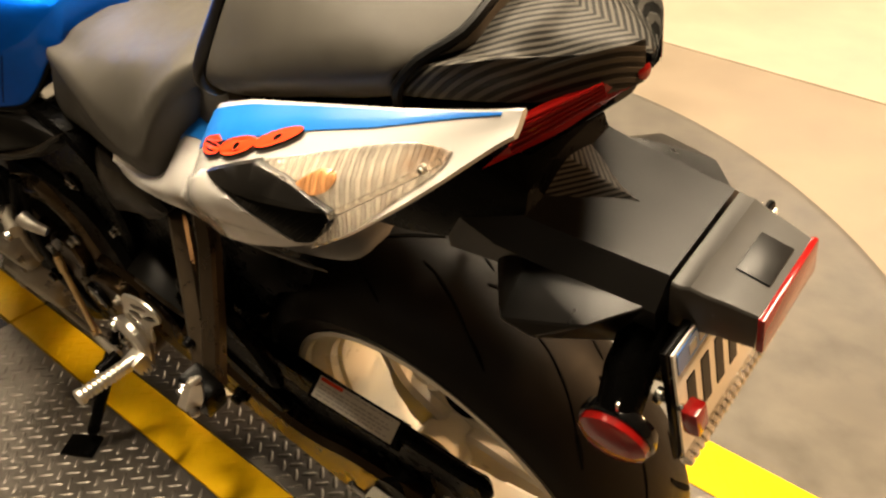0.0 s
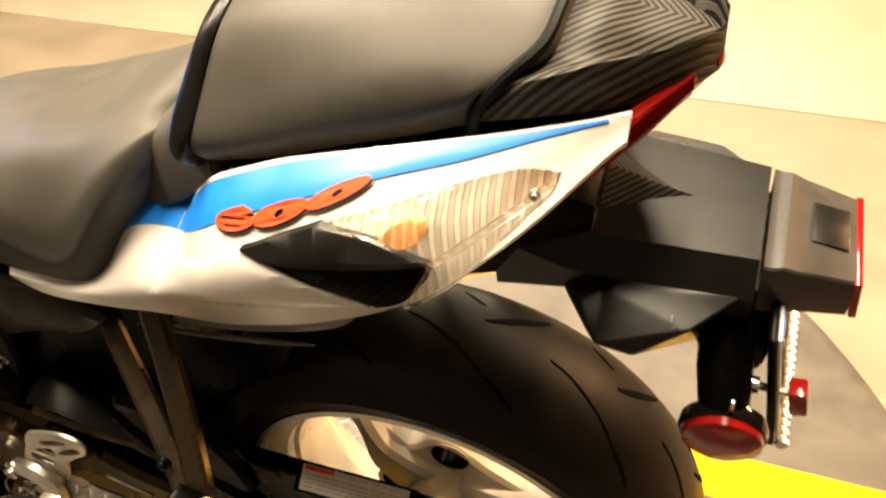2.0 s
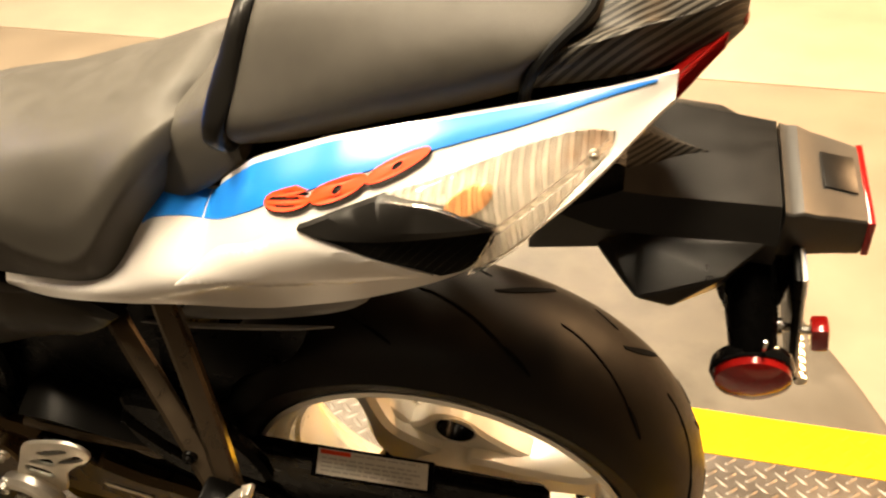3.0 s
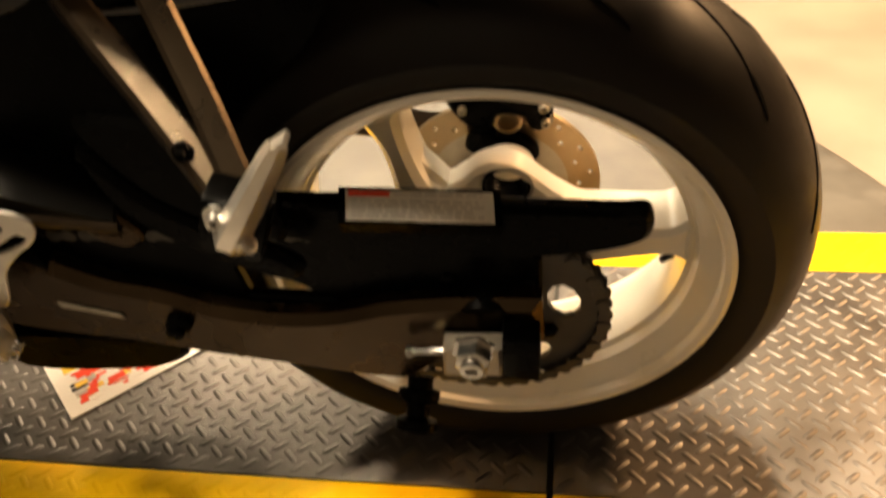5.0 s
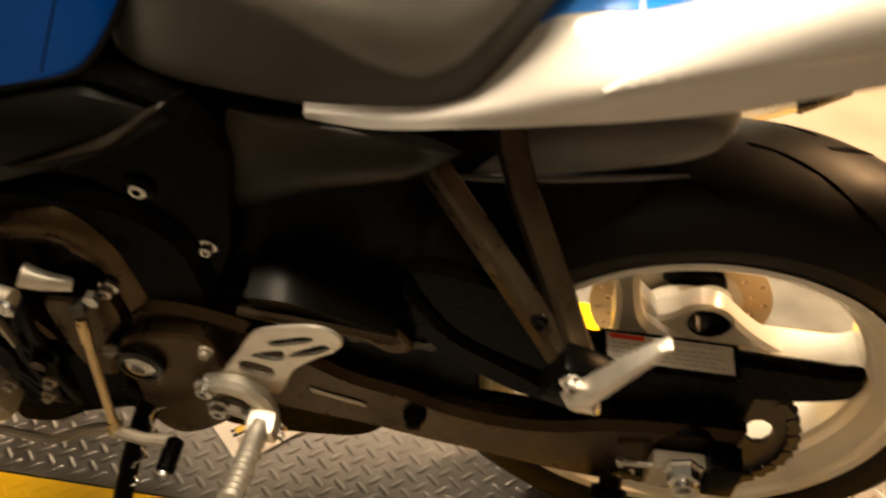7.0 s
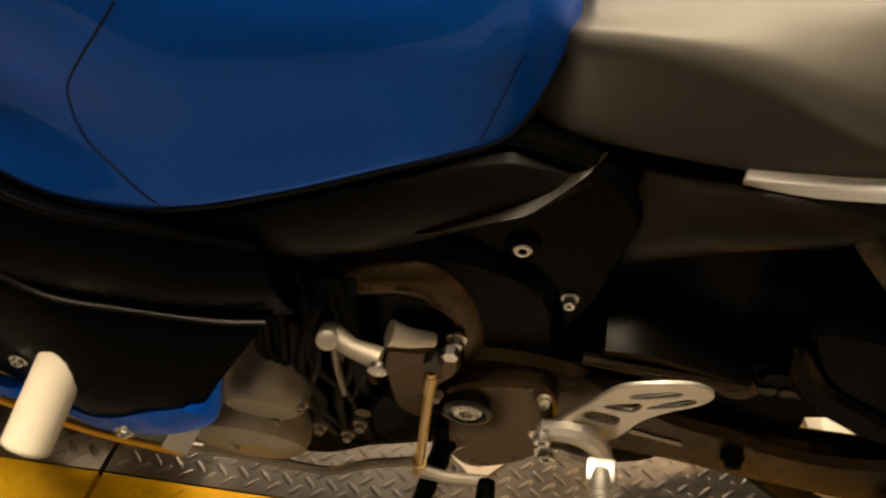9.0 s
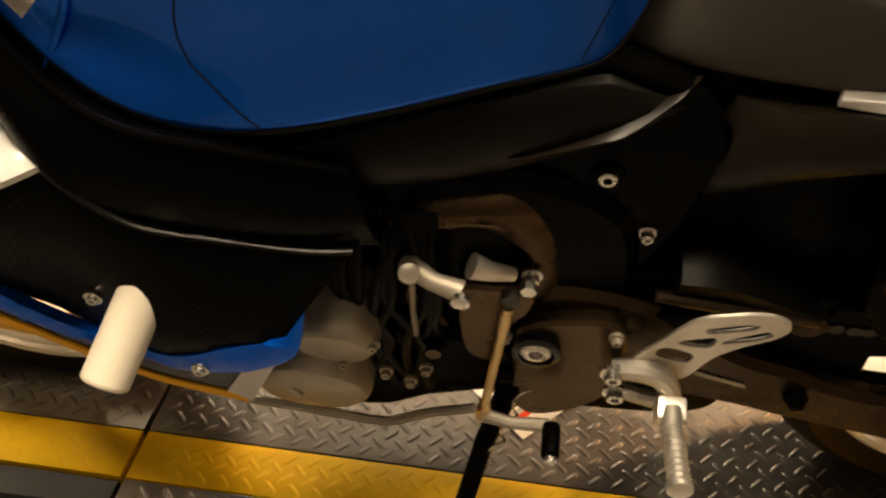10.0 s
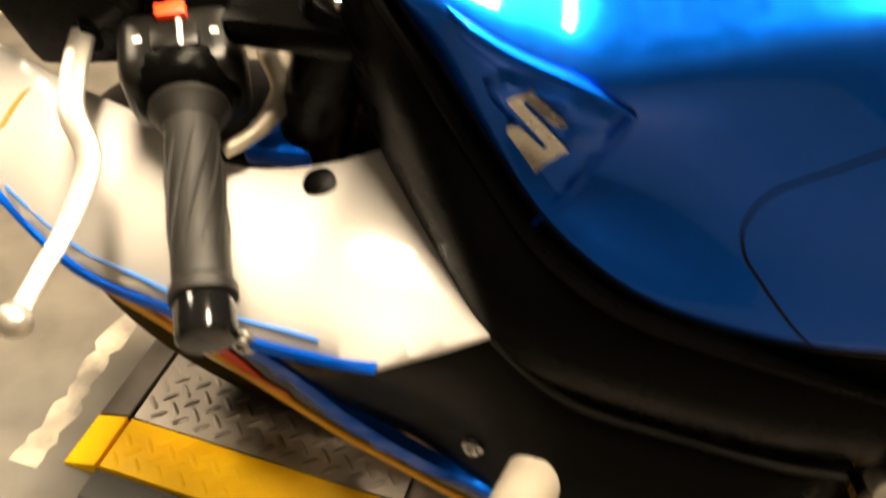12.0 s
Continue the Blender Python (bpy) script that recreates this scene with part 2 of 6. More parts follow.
WHITE = material("white_paint", (0.56, 0.54, 0.515), 0.22, vary=0.02, scale=12, coat=0.6)
BLUE = material("blue_paint", (0.0, 0.095, 0.62), 0.37, metal=0.8, vary=0.06, scale=900, coat=0.3, spec=0.1)
BLUE_STRIPE = material("blue_stripe", (0.008, 0.155, 0.58), 0.34, vary=0.03, scale=20, coat=0.15)
YELLOW_STRIPE = material("yellow_stripe", (0.85, 0.42, 0.005), 0.5, vary=0.03, spec=0.2)
RED_MARK = material("red_mark", (0.75, 0.05, 0.008), 0.45, vary=0.05, spec=0.25)
ORANGE_MARK = material("orange_mark", (0.85, 0.25, 0.01), 0.4, vary=0.05)
BLACK_INK = material("black_ink", (0.003, 0.003, 0.003), 0.4, vary=0.05, spec=0.1)
VINYL = material("black_vinyl", (0.052, 0.048, 0.041), 0.48, vary=0.10, scale=60, bump=0.25, bump_scale=1500, spec=0.18)
PLASTIC = material("black_plastic", (0.0011, 0.001, 0.0009), 0.28, vary=0.12, scale=80, bump=0.1, bump_scale=1200, spec=0.035)
GREY_PLASTIC = material("grey_plastic", (0.0045, 0.0040, 0.0034), 0.33, vary=0.12, scale=60, bump=0.12, bump_scale=1400, spec=0.22)
LIGHTER_PLASTIC = material("lighter_grey_plastic", (0.020, 0.018, 0.015), 0.42, vary=0.25, scale=50, bump=0.12, bump_scale=1400, spec=0.35)
STRUT = material("satin_black_alloy", (0.060, 0.044, 0.028), 0.32, metal=0.85, vary=0.1, scale=60, spec=0.4)
GLOSS_BLACK = material("gloss_black", (0.003, 0.003, 0.003), 0.14, vary=0.1, coat=0.25, spec=0.2)
RUBBER = material("tyre_rubber", (0.0050, 0.0033, 0.0021), 0.46, vary=0.2, scale=40, bump=0.2, bump_scale=700, spec=0.18)
# Black that stands in for the shade inside the tread's grooves.
GROOVE = material("groove_shade_black", (0.002, 0.002, 0.002), 0.9, vary=0.1, spec=0.05)
GRIP_RUBBER = material("grip_rubber", (0.0075, 0.0068, 0.0058), 0.5, vary=0.12, scale=90, bump=0.3, bump_scale=1800, spec=0.25)
EDGE_RUBBER = material("edge_rubber", (0.030, 0.028, 0.025), 0.6, vary=0.2, scale=50, bump=0.3, bump_scale=300, second=(0.055, 0.05, 0.044), second_at=0.58)
RIM_PAINT = material("white_rim_paint", (0.82, 0.78, 0.69), 0.3, vary=0.05, scale=14, coat=0.3, second=(0.64, 0.58, 0.49), second_at=0.66)
ALLOY = material("bare_alloy", (0.66, 0.62, 0.55), 0.34, metal=0.9, vary=0.12, scale=50, bump=0.12, bump_scale=900)
CAST = material("cast_alloy", (0.42, 0.38, 0.31), 0.5, metal=0.75, vary=0.15, scale=60, bump=0.3, bump_scale=900)
STEEL = material("bright_steel", (0.62, 0.60, 0.56), 0.26, metal=1.0, vary=0.1, scale=70)
DARK_STEEL = material("dark_steel", (0.05, 0.045, 0.038), 0.42, metal=0.6, vary=0.2, scale=70)
BLACK_METAL = material("black_painted_metal", (0.001, 0.0009, 0.0008), 0.28, vary=0.15, scale=50, bump=0.06, bump_scale=600, spec=0.035)
SWING = material("dark_bronze_alloy", (0.050, 0.033, 0.017), 0.27, metal=0.9, vary=0.15, scale=30, bump=0.06, bump_scale=500, spec=0.2)
BRONZE = material("bronze_toned_alloy", (0.075, 0.050, 0.026), 0.28, metal=0.9, vary=0.25, scale=30, bump=0.06, bump_scale=500, spec=0.3)
SUBFRAME = material("satin_brown_black", (0.0065, 0.0048, 0.003), 0.34, vary=0.15, scale=30, spec=0.16)
GOLD = material("brass_plated_steel", (0.62, 0.46, 0.24), 0.32, metal=0.9, vary=0.12, scale=60)
DISC = material("brake_disc_steel", (0.36, 0.27, 0.16), 0.36, metal=0.9, vary=0.15, scale=40)
HUGGER = material("satin_grey_plastic", (0.17, 0.168, 0.166), 0.34, vary=0.08, scale=40, spec=0.5)
MUFFLER = material("brushed_silver", (0.62, 0.58, 0.50), 0.3, metal=1.0, vary=0.12, scale=40)
NYLON = material("white_nylon", (0.52, 0.47, 0.38), 0.45, vary=0.05, scale=30)
RED_LENS = material("red_lens", (0.20, 0.005, 0.004), 0.16, vary=0.1, scale=60, coat=0.2, spec=0.3)
CLEAR_LENS = clear("clear_lens", (1.0, 0.97, 0.92), 0.05, 1.0)
AMBER = ribbed(material("amber_bulb", (0.36, 0.17, 0.065), 0.25, vary=0.1), 1000.0, -0.45, 0.0012, 0.7, False)
# Brown patches and dark ribs put the lens's amber reflections into the colour.
REFLECTOR = ribbed(material("chromed_reflector", (0.92, 0.86, 0.76), 0.20, metal=0.72, vary=0.35, scale=60, second=(0.40, 0.20, 0.08), second_at=0.56), 1000.0, -0.45, 0.0016, 0.75, False)
STICKER = material("aged_white_sticker", (0.66, 0.62, 0.54), 0.5, vary=0.08, scale=40)
GREY_INK = material("grey_ink", (0.46, 0.42, 0.37), 0.6, vary=0.1)
PAPER = material("white_paper", (0.78, 0.76, 0.70), 0.6, vary=0.03)
YELLOW_INK = material("yellow_ink", (0.80, 0.52, 0.03), 0.5, vary=0.1)
SATIN_COVER = material("satin_dark_plastic", (0.0028, 0.0025, 0.002), 0.36, vary=0.2, scale=50, bump=0.12, bump_scale=1200, spec=0.10)
CARBON = ribbed(material("carbon_pattern_plastic", (0.060, 0.055, 0.047), 0.5, vary=0.06, scale=40, spec=0.15), 880.0, 0.9, 0.0006, 0.12)
CARBON_FINE = ribbed(material("ribbed_black_plastic", (0.0013, 0.0012, 0.001), 0.36, vary=0.1, scale=40, spec=0.05), 900.0, 0.8, 0.0003, 0.75)
PLATE_METAL = material("tread_plate", (0.165, 0.148, 0.130), 0.47, metal=0.88, vary=0.22, scale=16, bump=0.15, bump_scale=300, second=(0.10, 0.085, 0.07), second_at=0.56)
YELLOW_PAINT = material("yellow_floor_paint", (0.88, 0.51, 0.002), 0.5, vary=0.10, scale=14, bump=0.2, bump_scale=240, second=(0.72, 0.38, 0.004), second_at=0.66, spec=0.12)
CONCRETE = material("beige_concrete", (0.235, 0.190, 0.140), 0.5, vary=0.16, scale=5, bump=0.2, bump_scale=120, second=(0.165, 0.130, 0.092), second_at=0.58)
PALE_CONCRETE = material("pale_concrete", (0.37, 0.31, 0.235), 0.5, vary=0.12, scale=5, bump=0.15, bump_scale=120, second=(0.30, 0.25, 0.185), second_at=0.62)
TABLE_STEEL = material("worn_grey_turntable", (0.092, 0.083, 0.069), 0.42, vary=0.32, scale=14, bump=0.1, bump_scale=140, second=(0.070, 0.062, 0.050), second_at=0.56)
TAPE = material("worn_tape", (0.36, 0.32, 0.25), 0.6, vary=0.2, scale=60, second=(0.17, 0.15, 0.125), second_at=0.44)
# Colours of the unseen room, chosen for the reflections and bounce they give.
WALL = material("dark_wall", (0.030, 0.026, 0.022), 0.7, vary=0.05, scale=3)
PALE_WALL = material("pale_wall", (0.55, 0.50, 0.42), 0.7, vary=0.05, scale=3)
CEIL = material("dark_ceiling", (0.06, 0.055, 0.05), 0.8, vary=0.03, scale=3)
LAMP_BODY = material("lamp_housing", (0.75, 0.73, 0.70), 0.5, vary=0.03)

# ---- room ----
FLOOR_Z, TOP = -0.03, 0.0
bm = bmesh.new()
bmesh.ops.create_grid(bm, x_segments=60, y_segments=60, size=6.5, matrix=Matrix.Translation((-0.5, 1.0, FLOOR_Z)))
for v in bm.verts:
    v.co.z += 0.0006 * noise.noise(Vector((v.co.x * 1.3, v.co.y * 1.3, 0)))
floor_ob = part("floor", bm, CONCRETE)
tagged(floor_ob, "worn beige concrete floor of the workshop", "floor", kind="structure")

# a paler strip of slab starts 2 m behind the motorcycle
bm = block((13.0, 4.9, 0.006), pose(-0.5, 2.05 + 2.45, FLOOR_Z + 0.0022, 0, 0, -3.0), bevel=0.0015)
tagged(part("pavement", bm, PALE_CONCRETE), "pale concrete slab strip along the workshop floor", "floor slab", kind="structure")

# the round table let into the floor
TABLE = Vector((-0.924, -0.04))
bm = lathe([(-0.002, 1.683), (0.0034, 1.683), (0.0048, 1.681), (0.0052, 1.66), (0.0052, 0.6)], (TABLE.x, TABLE.y, FLOOR_Z), (0, 0, 1), 128)
tagged(part("turntable", bm, TABLE_STEEL), "round worn grey turntable let into the concrete floor", "turntable", kind="structure")
bm = ring_lathe([(0.0, 1.683), (0.0058, 1.684), (0.0062, 1.690), (0.0058, 1.694), (0.0, 1.695)], (TABLE.x, TABLE.y, FLOOR_Z), (0, 0, 1), 128)
tagged(part("trim", bm, DARK_STEEL), "thin dark gap ring round the turntable", "trim", kind="structure")

# a strip of worn tape across the table in front of the mat
bm = bmesh.new()
random.seed(4)
row = [(-1.628 + 0.024 * t + 0.003 * math.sin(17 * t), 0.32 - 0.56 * t) for t in np.linspace(0, 1, 40)]
side_a, side_b = [], []
for x, y in row:
    w = 0.016 + random.uniform(-0.006, 0.007)
    side_a.append((x - w, y, FLOOR_Z + 0.0062)), side_b.append((x + w, y, FLOOR_Z + 0.0062))
vs = [[bm.verts.new(p) for p in s] for s in (side_a, side_b)]
for i in range(len(row) - 1):
    bm.faces.new((vs[0][i], vs[0][i + 1], vs[1][i + 1], vs[1][i]))
got = bmesh.ops.extrude_face_region(bm, geom=bm.faces[:])
bmesh.ops.translate(bm, verts=[g for g in got["geom"] if isinstance(g, bmesh.types.BMVert)], vec=(0, 0, -0.0008))
tagged(part("floor_tape", bm, TAPE), "strip of worn cream tape on the turntable", "tape")

# Unseen walls: north pale for reflections, south close and dark to cut bounce.
for nm, size, at in (("unseen_wall_north", (13.2, 0.15, 2.9), (-0.5, 7.55, 1.42)), ("unseen_wall_south", (13.2, 0.15, 2.9), (-0.5, -1.6, 1.42)),
                     ("wall_west", (0.15, 13.0, 2.9), (-7.05, 1.0, 1.42)), ("wall_east", (0.15, 13.0, 2.9), (6.05, 1.0, 1.42))):
    tagged(part(nm, block(size, pose(*at), 0.004), PALE_WALL if nm == "unseen_wall_north" else WALL), "unseen pale wall, added to reflect light onto the motorcycle" if nm == "unseen_wall_north" else "unseen dark wall that closes the room and keeps bounce low", "wall", kind="structure")
# The unseen ceiling is dark to keep fill light low.
tagged(part("ceiling", block((13.2, 13.2, 0.12), pose(-0.5, 1.0, 2.93), 0.004), CEIL), "unseen dark ceiling that closes the room and keeps fill light low", "ceiling", kind="structure")
for x, y, z, sx, sy, *_ in LAMPS:
    body = part("ceiling_light", block((sx + 0.06, sy + 0.06, 0.09), pose(x, y, z + 0.062), 0.01), LAMP_BODY)
    tagged(body, "unseen long fluorescent ceiling light with a white housing", "ceiling light", "ceiling lights")
    part("bracket", block((0.05, 0.05, 0.08), pose(x, y, z + 0.14), 0.004), LAMP_BODY, body)

# ---- tread-plate platform ----
NEAR_IN, NEAR_OUT, FAR_IN, FAR_OUT = -0.162, -0.243, 0.287, 0.392
SKEW = math.degrees(math.atan(-0.0132))


def tread(x, y, turn, length=0.0290, width=0.0082, high=0.0018):
    """A raised lozenge of tread plate, as verts and faces."""
    c, s = math.cos(turn), math.sin(turn)
    out = []
    for u, v, w in ((-length / 2, 0, 0), (-length * 0.30, -width / 2, 0), (length * 0.30, -width / 2, 0), (length / 2, 0, 0), (length * 0.30, width / 2, 0), (-length * 0.30, width / 2, 0),
                    (-length * 0.40, 0, high), (-length * 0.24, -width * 0.22, high), (length * 0.24, -width * 0.22, high), (length * 0.40, 0, high), (length * 0.24, width * 0.22, high), (-length * 0.24, width * 0.22, high)):
        out.append((x + u * c - v * s, y + u * s + v * c, w))
    return out


TREAD_FACES = [(i, (i + 1) % 6, 6 + (i + 1) % 6, 6 + i) for i in range(6)] + [tuple(range(6, 12))]


def treads(x0, x1, y0, y1, z, high=0.0018, pitch=0.0228):
    """Bars on a lattice turned by 45 degrees, each pointing at its neighbour's middle."""
    V, Fc = [], []
    h = pitch * math.sqrt(0.5)
    for i in range(int(x0 / h) - 1, int(x1 / h) + 2):
        for j in range(int(y0 / h) - 1, int(y1 / h) + 2):
            x, y = i * h, j * h
            if (i + j) % 2 or not (x0 + 0.009 < x < x1 - 0.009 and y0 + 0.009 < y < y1 - 0.009):
                continue
            k = len(V)
            V += [(a, b, c + z) for a, b, c in tread(x, y, radians(45 if i % 2 else -45), high=high)]
            Fc += [tuple(k + q for q in f) for f in TREAD_FACES]
    me = bpy.data.meshes.new("treads")
    me.from_pydata(V, [], Fc)
    return me


platform = hold("platform", None, pose(0, 0, 0, 0, 0, SKEW))
tagged(platform, "low platform of grey tread plate with yellow painted edges", "platform", kind="structure")


def deck(name, x0, x1, y0, y1, mat_, label):
    ob = part(name, block((x1 - x0, y1 - y0, TOP - FLOOR_Z - 0.006), pose((x0 + x1) / 2, (y0 + y1) / 2, (TOP + FLOOR_Z + 0.006) / 2), 0.0018), mat_, platform, label)
    me = treads(x0 + 0.003, x1 - 0.003, y0, y1, TOP, 0.0015 if mat_ is PLATE_METAL else 0.0005)
    me.materials.append(mat_)
    me.shade_smooth()
    t = new("tread", me)
    t.parent = ob
    tagged(t, kind="stuff")
    return ob


SEAMS = [-1.50, -1.102, 0.062, 1.25]
for x0, x1 in zip(SEAMS, SEAMS[1:]):
    deck("plate_panel", x0 + 0.0035, x1 - 0.0035, NEAR_IN + 0.002, FAR_IN - 0.002, PLATE_METAL, "grey tread plate with raised lozenges")
    deck("yellow_edge", x0 + 0.0035, x1 - 0.0035, NEAR_OUT + 0.002, NEAR_IN, YELLOW_PAINT, "yellow painted edge strip of tread plate")
    deck("yellow_edge", x0 + 0.0035, x1 - 0.0035, FAR_IN, FAR_OUT, YELLOW_PAINT, "yellow painted edge strip of tread plate")
part("edge_strip", block((0.3945, 0.043, 0.020), pose(-1.3028, NEAR_OUT - 0.0225, -0.0135), 0.004), EDGE_RUBBER, platform, "dark rubber border strip")
deck("plate_panel", -1.0985, 1.25, -0.86, NEAR_OUT, PLATE_METAL, "wide wing of tread plate beside the yellow edge")


def ramp_end(name, y0, y1, mat_, x_end):
    """The platform slopes down to the table at its front end."""
    bm = bmesh.new()
    a, b = (-1.503, TOP), (x_end, FLOOR_Z + 0.012)
    P = [(a[0], a[1]), (b[0], b[1]), (b[0] - 0.002, FLOOR_Z + 0.0055), (a[0], FLOOR_Z + 0.0055)]
    V = [[bm.verts.new((x, y, z)) for x, z in P] for y in (y0, y1)]
    for i in range(4):
        bm.faces.new((V[0][i], V[0][(i + 1) % 4], V[1][(i + 1) % 4], V[1][i]))
    bm.faces.new(V[0]), bm.faces.new(V[1])
    bmesh.ops.bevel(bm, geom=bm.edges[:], offset=0.0015, segments=1, affect="EDGES")
    return part(name, bm, mat_, platform, "sloping front end of the platform")


ramp_end("ramp", NEAR_OUT, NEAR_IN, YELLOW_PAINT, -1.552)
ramp_end("ramp", NEAR_IN + 0.002, FAR_IN - 0.002, PLATE_METAL, -1.552)
ramp_end("ramp", FAR_IN, FAR_OUT, YELLOW_PAINT, -1.552)

# the printed leaflet on the plate
leaf = hold("leaflet", None, pose(0, 0, TOP + 0.003))
tagged(leaf, "white printed leaflet with red and yellow pictures on the plate", "leaflet")
L0, L1, L2 = Vector((-0.571, -0.085, 0)), Vector((-0.424, 0.076, 0)), Vector((-0.69, 0.038, 0))
eu, ev = (L1 - L0), (L2 - L0)


def on_leaf(u, v, w=0.0):
    p = L0 + eu * u + ev * v
    return (p.x, p.y, w + 0.004 * max(0.0, u - 0.75) ** 1.5 * 8)


def leaf_patch(u0, u1, v0, v1, z0, z1, n=6):
    bm = bmesh.new()
    T = [[bm.verts.new(on_leaf(u0 + (u1 - u0) * i / n, v0 + (v1 - v0) * j / n, z1)) for j in range(n + 1)] for i in range(n + 1)]
    for i in range(n):
        for j in range(n):
            bm.faces.new((T[i][j], T[i + 1][j], T[i + 1][j + 1], T[i][j + 1]))
    got = bmesh.ops.extrude_face_region(bm, geom=bm.faces[:])
    bmesh.ops.translate(bm, verts=[g for g in got["geom"] if isinstance(g, bmesh.types.BMVert)], vec=(0, 0, z0 - z1))
    return bm


part("sheet", leaf_patch(0, 1, 0, 1, 0, 0.0006), PAPER, leaf)
random.seed(11)
for k in range(230):
    u, v = random.uniform(0.07, 0.84), random.uniform(0.08, 0.82)
    a, b = random.uniform(0.03, 0.13), random.uniform(0.025, 0.09)
    mm = random.choice((PAPER, RED_MARK, RED_MARK, RED_MARK, RED_MARK, YELLOW_INK, YELLOW_INK, BLACK_INK, GREY_INK))
    part("print", leaf_patch(u, u + a, v, v + b, 0.0006, 0.0009 + 0.000005 * k, 1), mm, leaf)

# ---- motorcycle ----
bike = hold("motorcycle", None, LEANED)
tagged(bike, "blue and white sport motorcycle leaning on its side stand", "motorcycle")
LEFT, RIGHT, UP = (0, -1, 0), (0, 1, 0), (0, 0, 1)


def on_side(y):
    """Lays a flat plate in the motorcycle's length and height, growing to the left of y."""
    return lambda u, v, w: (u, y - w, v)


def wheel_profile(ro, ri, half, lip):
    """A tyre's cross-section."""
    out = []
    for a in range(-78, 79, 12):
        s, c = math.sin(radians(a)), math.cos(radians(a))
        out.append((half * s * (1.0 if abs(a) < 70 else 1.01), ro - (half * 1.05) * (1 - c) * 0.72))
    side = [(half * 0.99, ri + 0.032), (half * 0.93, ri + 0.014), (lip, ri), (lip - 0.01, ri - 0.004)]
    return out + side + [(-a, r) for a, r in reversed(side)]


def groove(theta0, theta1, y0, y1, cx, cz, ro, half, width, bow):
    """A rain groove: a dark strip laid on the tread from one angle to another; its black stands in for the groove's
    shade.
    """
    bm = bmesh.new()
    rows = []
    n = 9
    for i in range(n + 1):
        t = i / n
        th = radians(theta0 + (theta1 - theta0) * t)
        y = y0 + (y1 - y0) * (t ** bow)
        w = width * (0.35 + 0.65 * math.sin(math.pi * min(max(t, 0.06), 0.94)))
        ring = []
        for k, dw in enumerate((-0.5, 0.5)):
            th2 = th + dw * w / ro * (1 if abs(y1 - y0) > 0.02 else 0.3)
            yy = y + dw * w * 0.8
            c = math.sqrt(max(0.0, 1 - (yy / half) ** 2))
            r = ro - half * 1.05 * (1 - c) * 0.72 + 0.0007
            ring.append(((cx + r * math.cos(th2), yy, cz + r * math.sin(th2)), (cx + (r - 0.003) * math.cos(th2), yy, cz + (r - 0.003) * math.sin(th2))))
        rows.append([bm.verts.new(p) for p in (ring[0][0], ring[1][0], ring[1][1], ring[0][1])])
    for a, b in zip(rows, rows[1:]):
        for i in range(4):
            bm.faces.new((a[i], a[(i + 1) % 4], b[(i + 1) % 4], b[i]))
    bm.faces.new(rows[0]), bm.faces.new(rows[-1])
    return bm


AX = Vector((0, 0, 0.316))
rim_half = [(0.078, 0.2325), (0.080, 0.227), (0.076, 0.2215), (0.067, 0.2195), (0.064, 0.2145), (0.052, 0.2065), (0.048, 0.2015), (0.036, 0.1985), (0.032, 0.1935), (0.016, 0.192)]
rim_out = [(0.070, 0.226), (0.05, 0.214), (0.028, 0.203)]
rim_profile = [(-a, r) for a, r in rim_half] + list(reversed(rim_half)) + rim_out + [(-a, r) for a, r in reversed(rim_out)]
rear_wheel = part("rear_wheel", ring_lathe(rim_profile, AX, RIGHT, 96), RIM_PAINT, bike, "white painted three-spoke cast wheel")
tyre = part("tyre", ring_lathe(wheel_profile(0.316, 0.231, 0.090, 0.074), AX, RIGHT, 128), RUBBER, rear_wheel, "black rubber tyre with curved rain grooves")


def spoke(theta, cx, cz, hub_r, rim_r, y, deep):
    """One cast spoke, broad at the hub and flared at the rim."""
    out = [(hub_r * 0.55, -0.030), (hub_r, -0.034), (hub_r + 0.035, -0.026), (0.13, -0.021), (0.165, -0.018), (rim_r - 0.012, -0.020), (rim_r + 0.004, -0.032, 1),
           (rim_r + 0.004, 0.032, 1), (rim_r - 0.012, 0.020), (0.165, 0.018), (0.13, 0.021), (hub_r + 0.035, 0.026), (hub_r, 0.034), (hub_r * 0.55, 0.030)]
    c, s = math.cos(radians(theta)), math.sin(radians(theta))
    return plate(out, [], lambda u, v, w: (cx + u * c - v * s, y - w, cz + u * s + v * c), deep, 0.006, 3)


for th in (4.0, 236.0):
    part("spoke", spoke(th, 0, AX.z, 0.058, 0.191, 0.030, 0.066), RIM_PAINT, rear_wheel)
hub = lathe([(-0.062, 0.030), (-0.06, 0.040), (-0.03, 0.040), (0.03, 0.048), (0.05, 0.058), (0.06, 0.050), (0.062, 0.030)], AX, RIGHT, 40)
part("hub", hub, RIM_PAINT, rear_wheel)
upright = [(-.114, .162, 1), (-.099, .130), (-.0925, .091), (-.088, .04), (-.05, -.01), (0, -.03), (.02, .02), (-.02, .052), (-.046, .069), (-.060, .085), (-.068, .108), (-.075, .141), (-.077, .168), (-.070, .190, 1)]
part("spoke", plate(upright, [], lambda u, v, w: (u, .024 - w, AX.z + v), .058, .007, 3), RIM_PAINT, rear_wheel)
web = [(.040, 128), (.07, 130), (.083, 126, 1), (.081, 111), (.092, 99), (.098, 87), (.096, 74), (.089, 61), (.086, 47), (.093, 30), (.112, 16), (.16, 6, 1), (.10, 2), (.040, 4), (.040, 40), (.040, 80)]
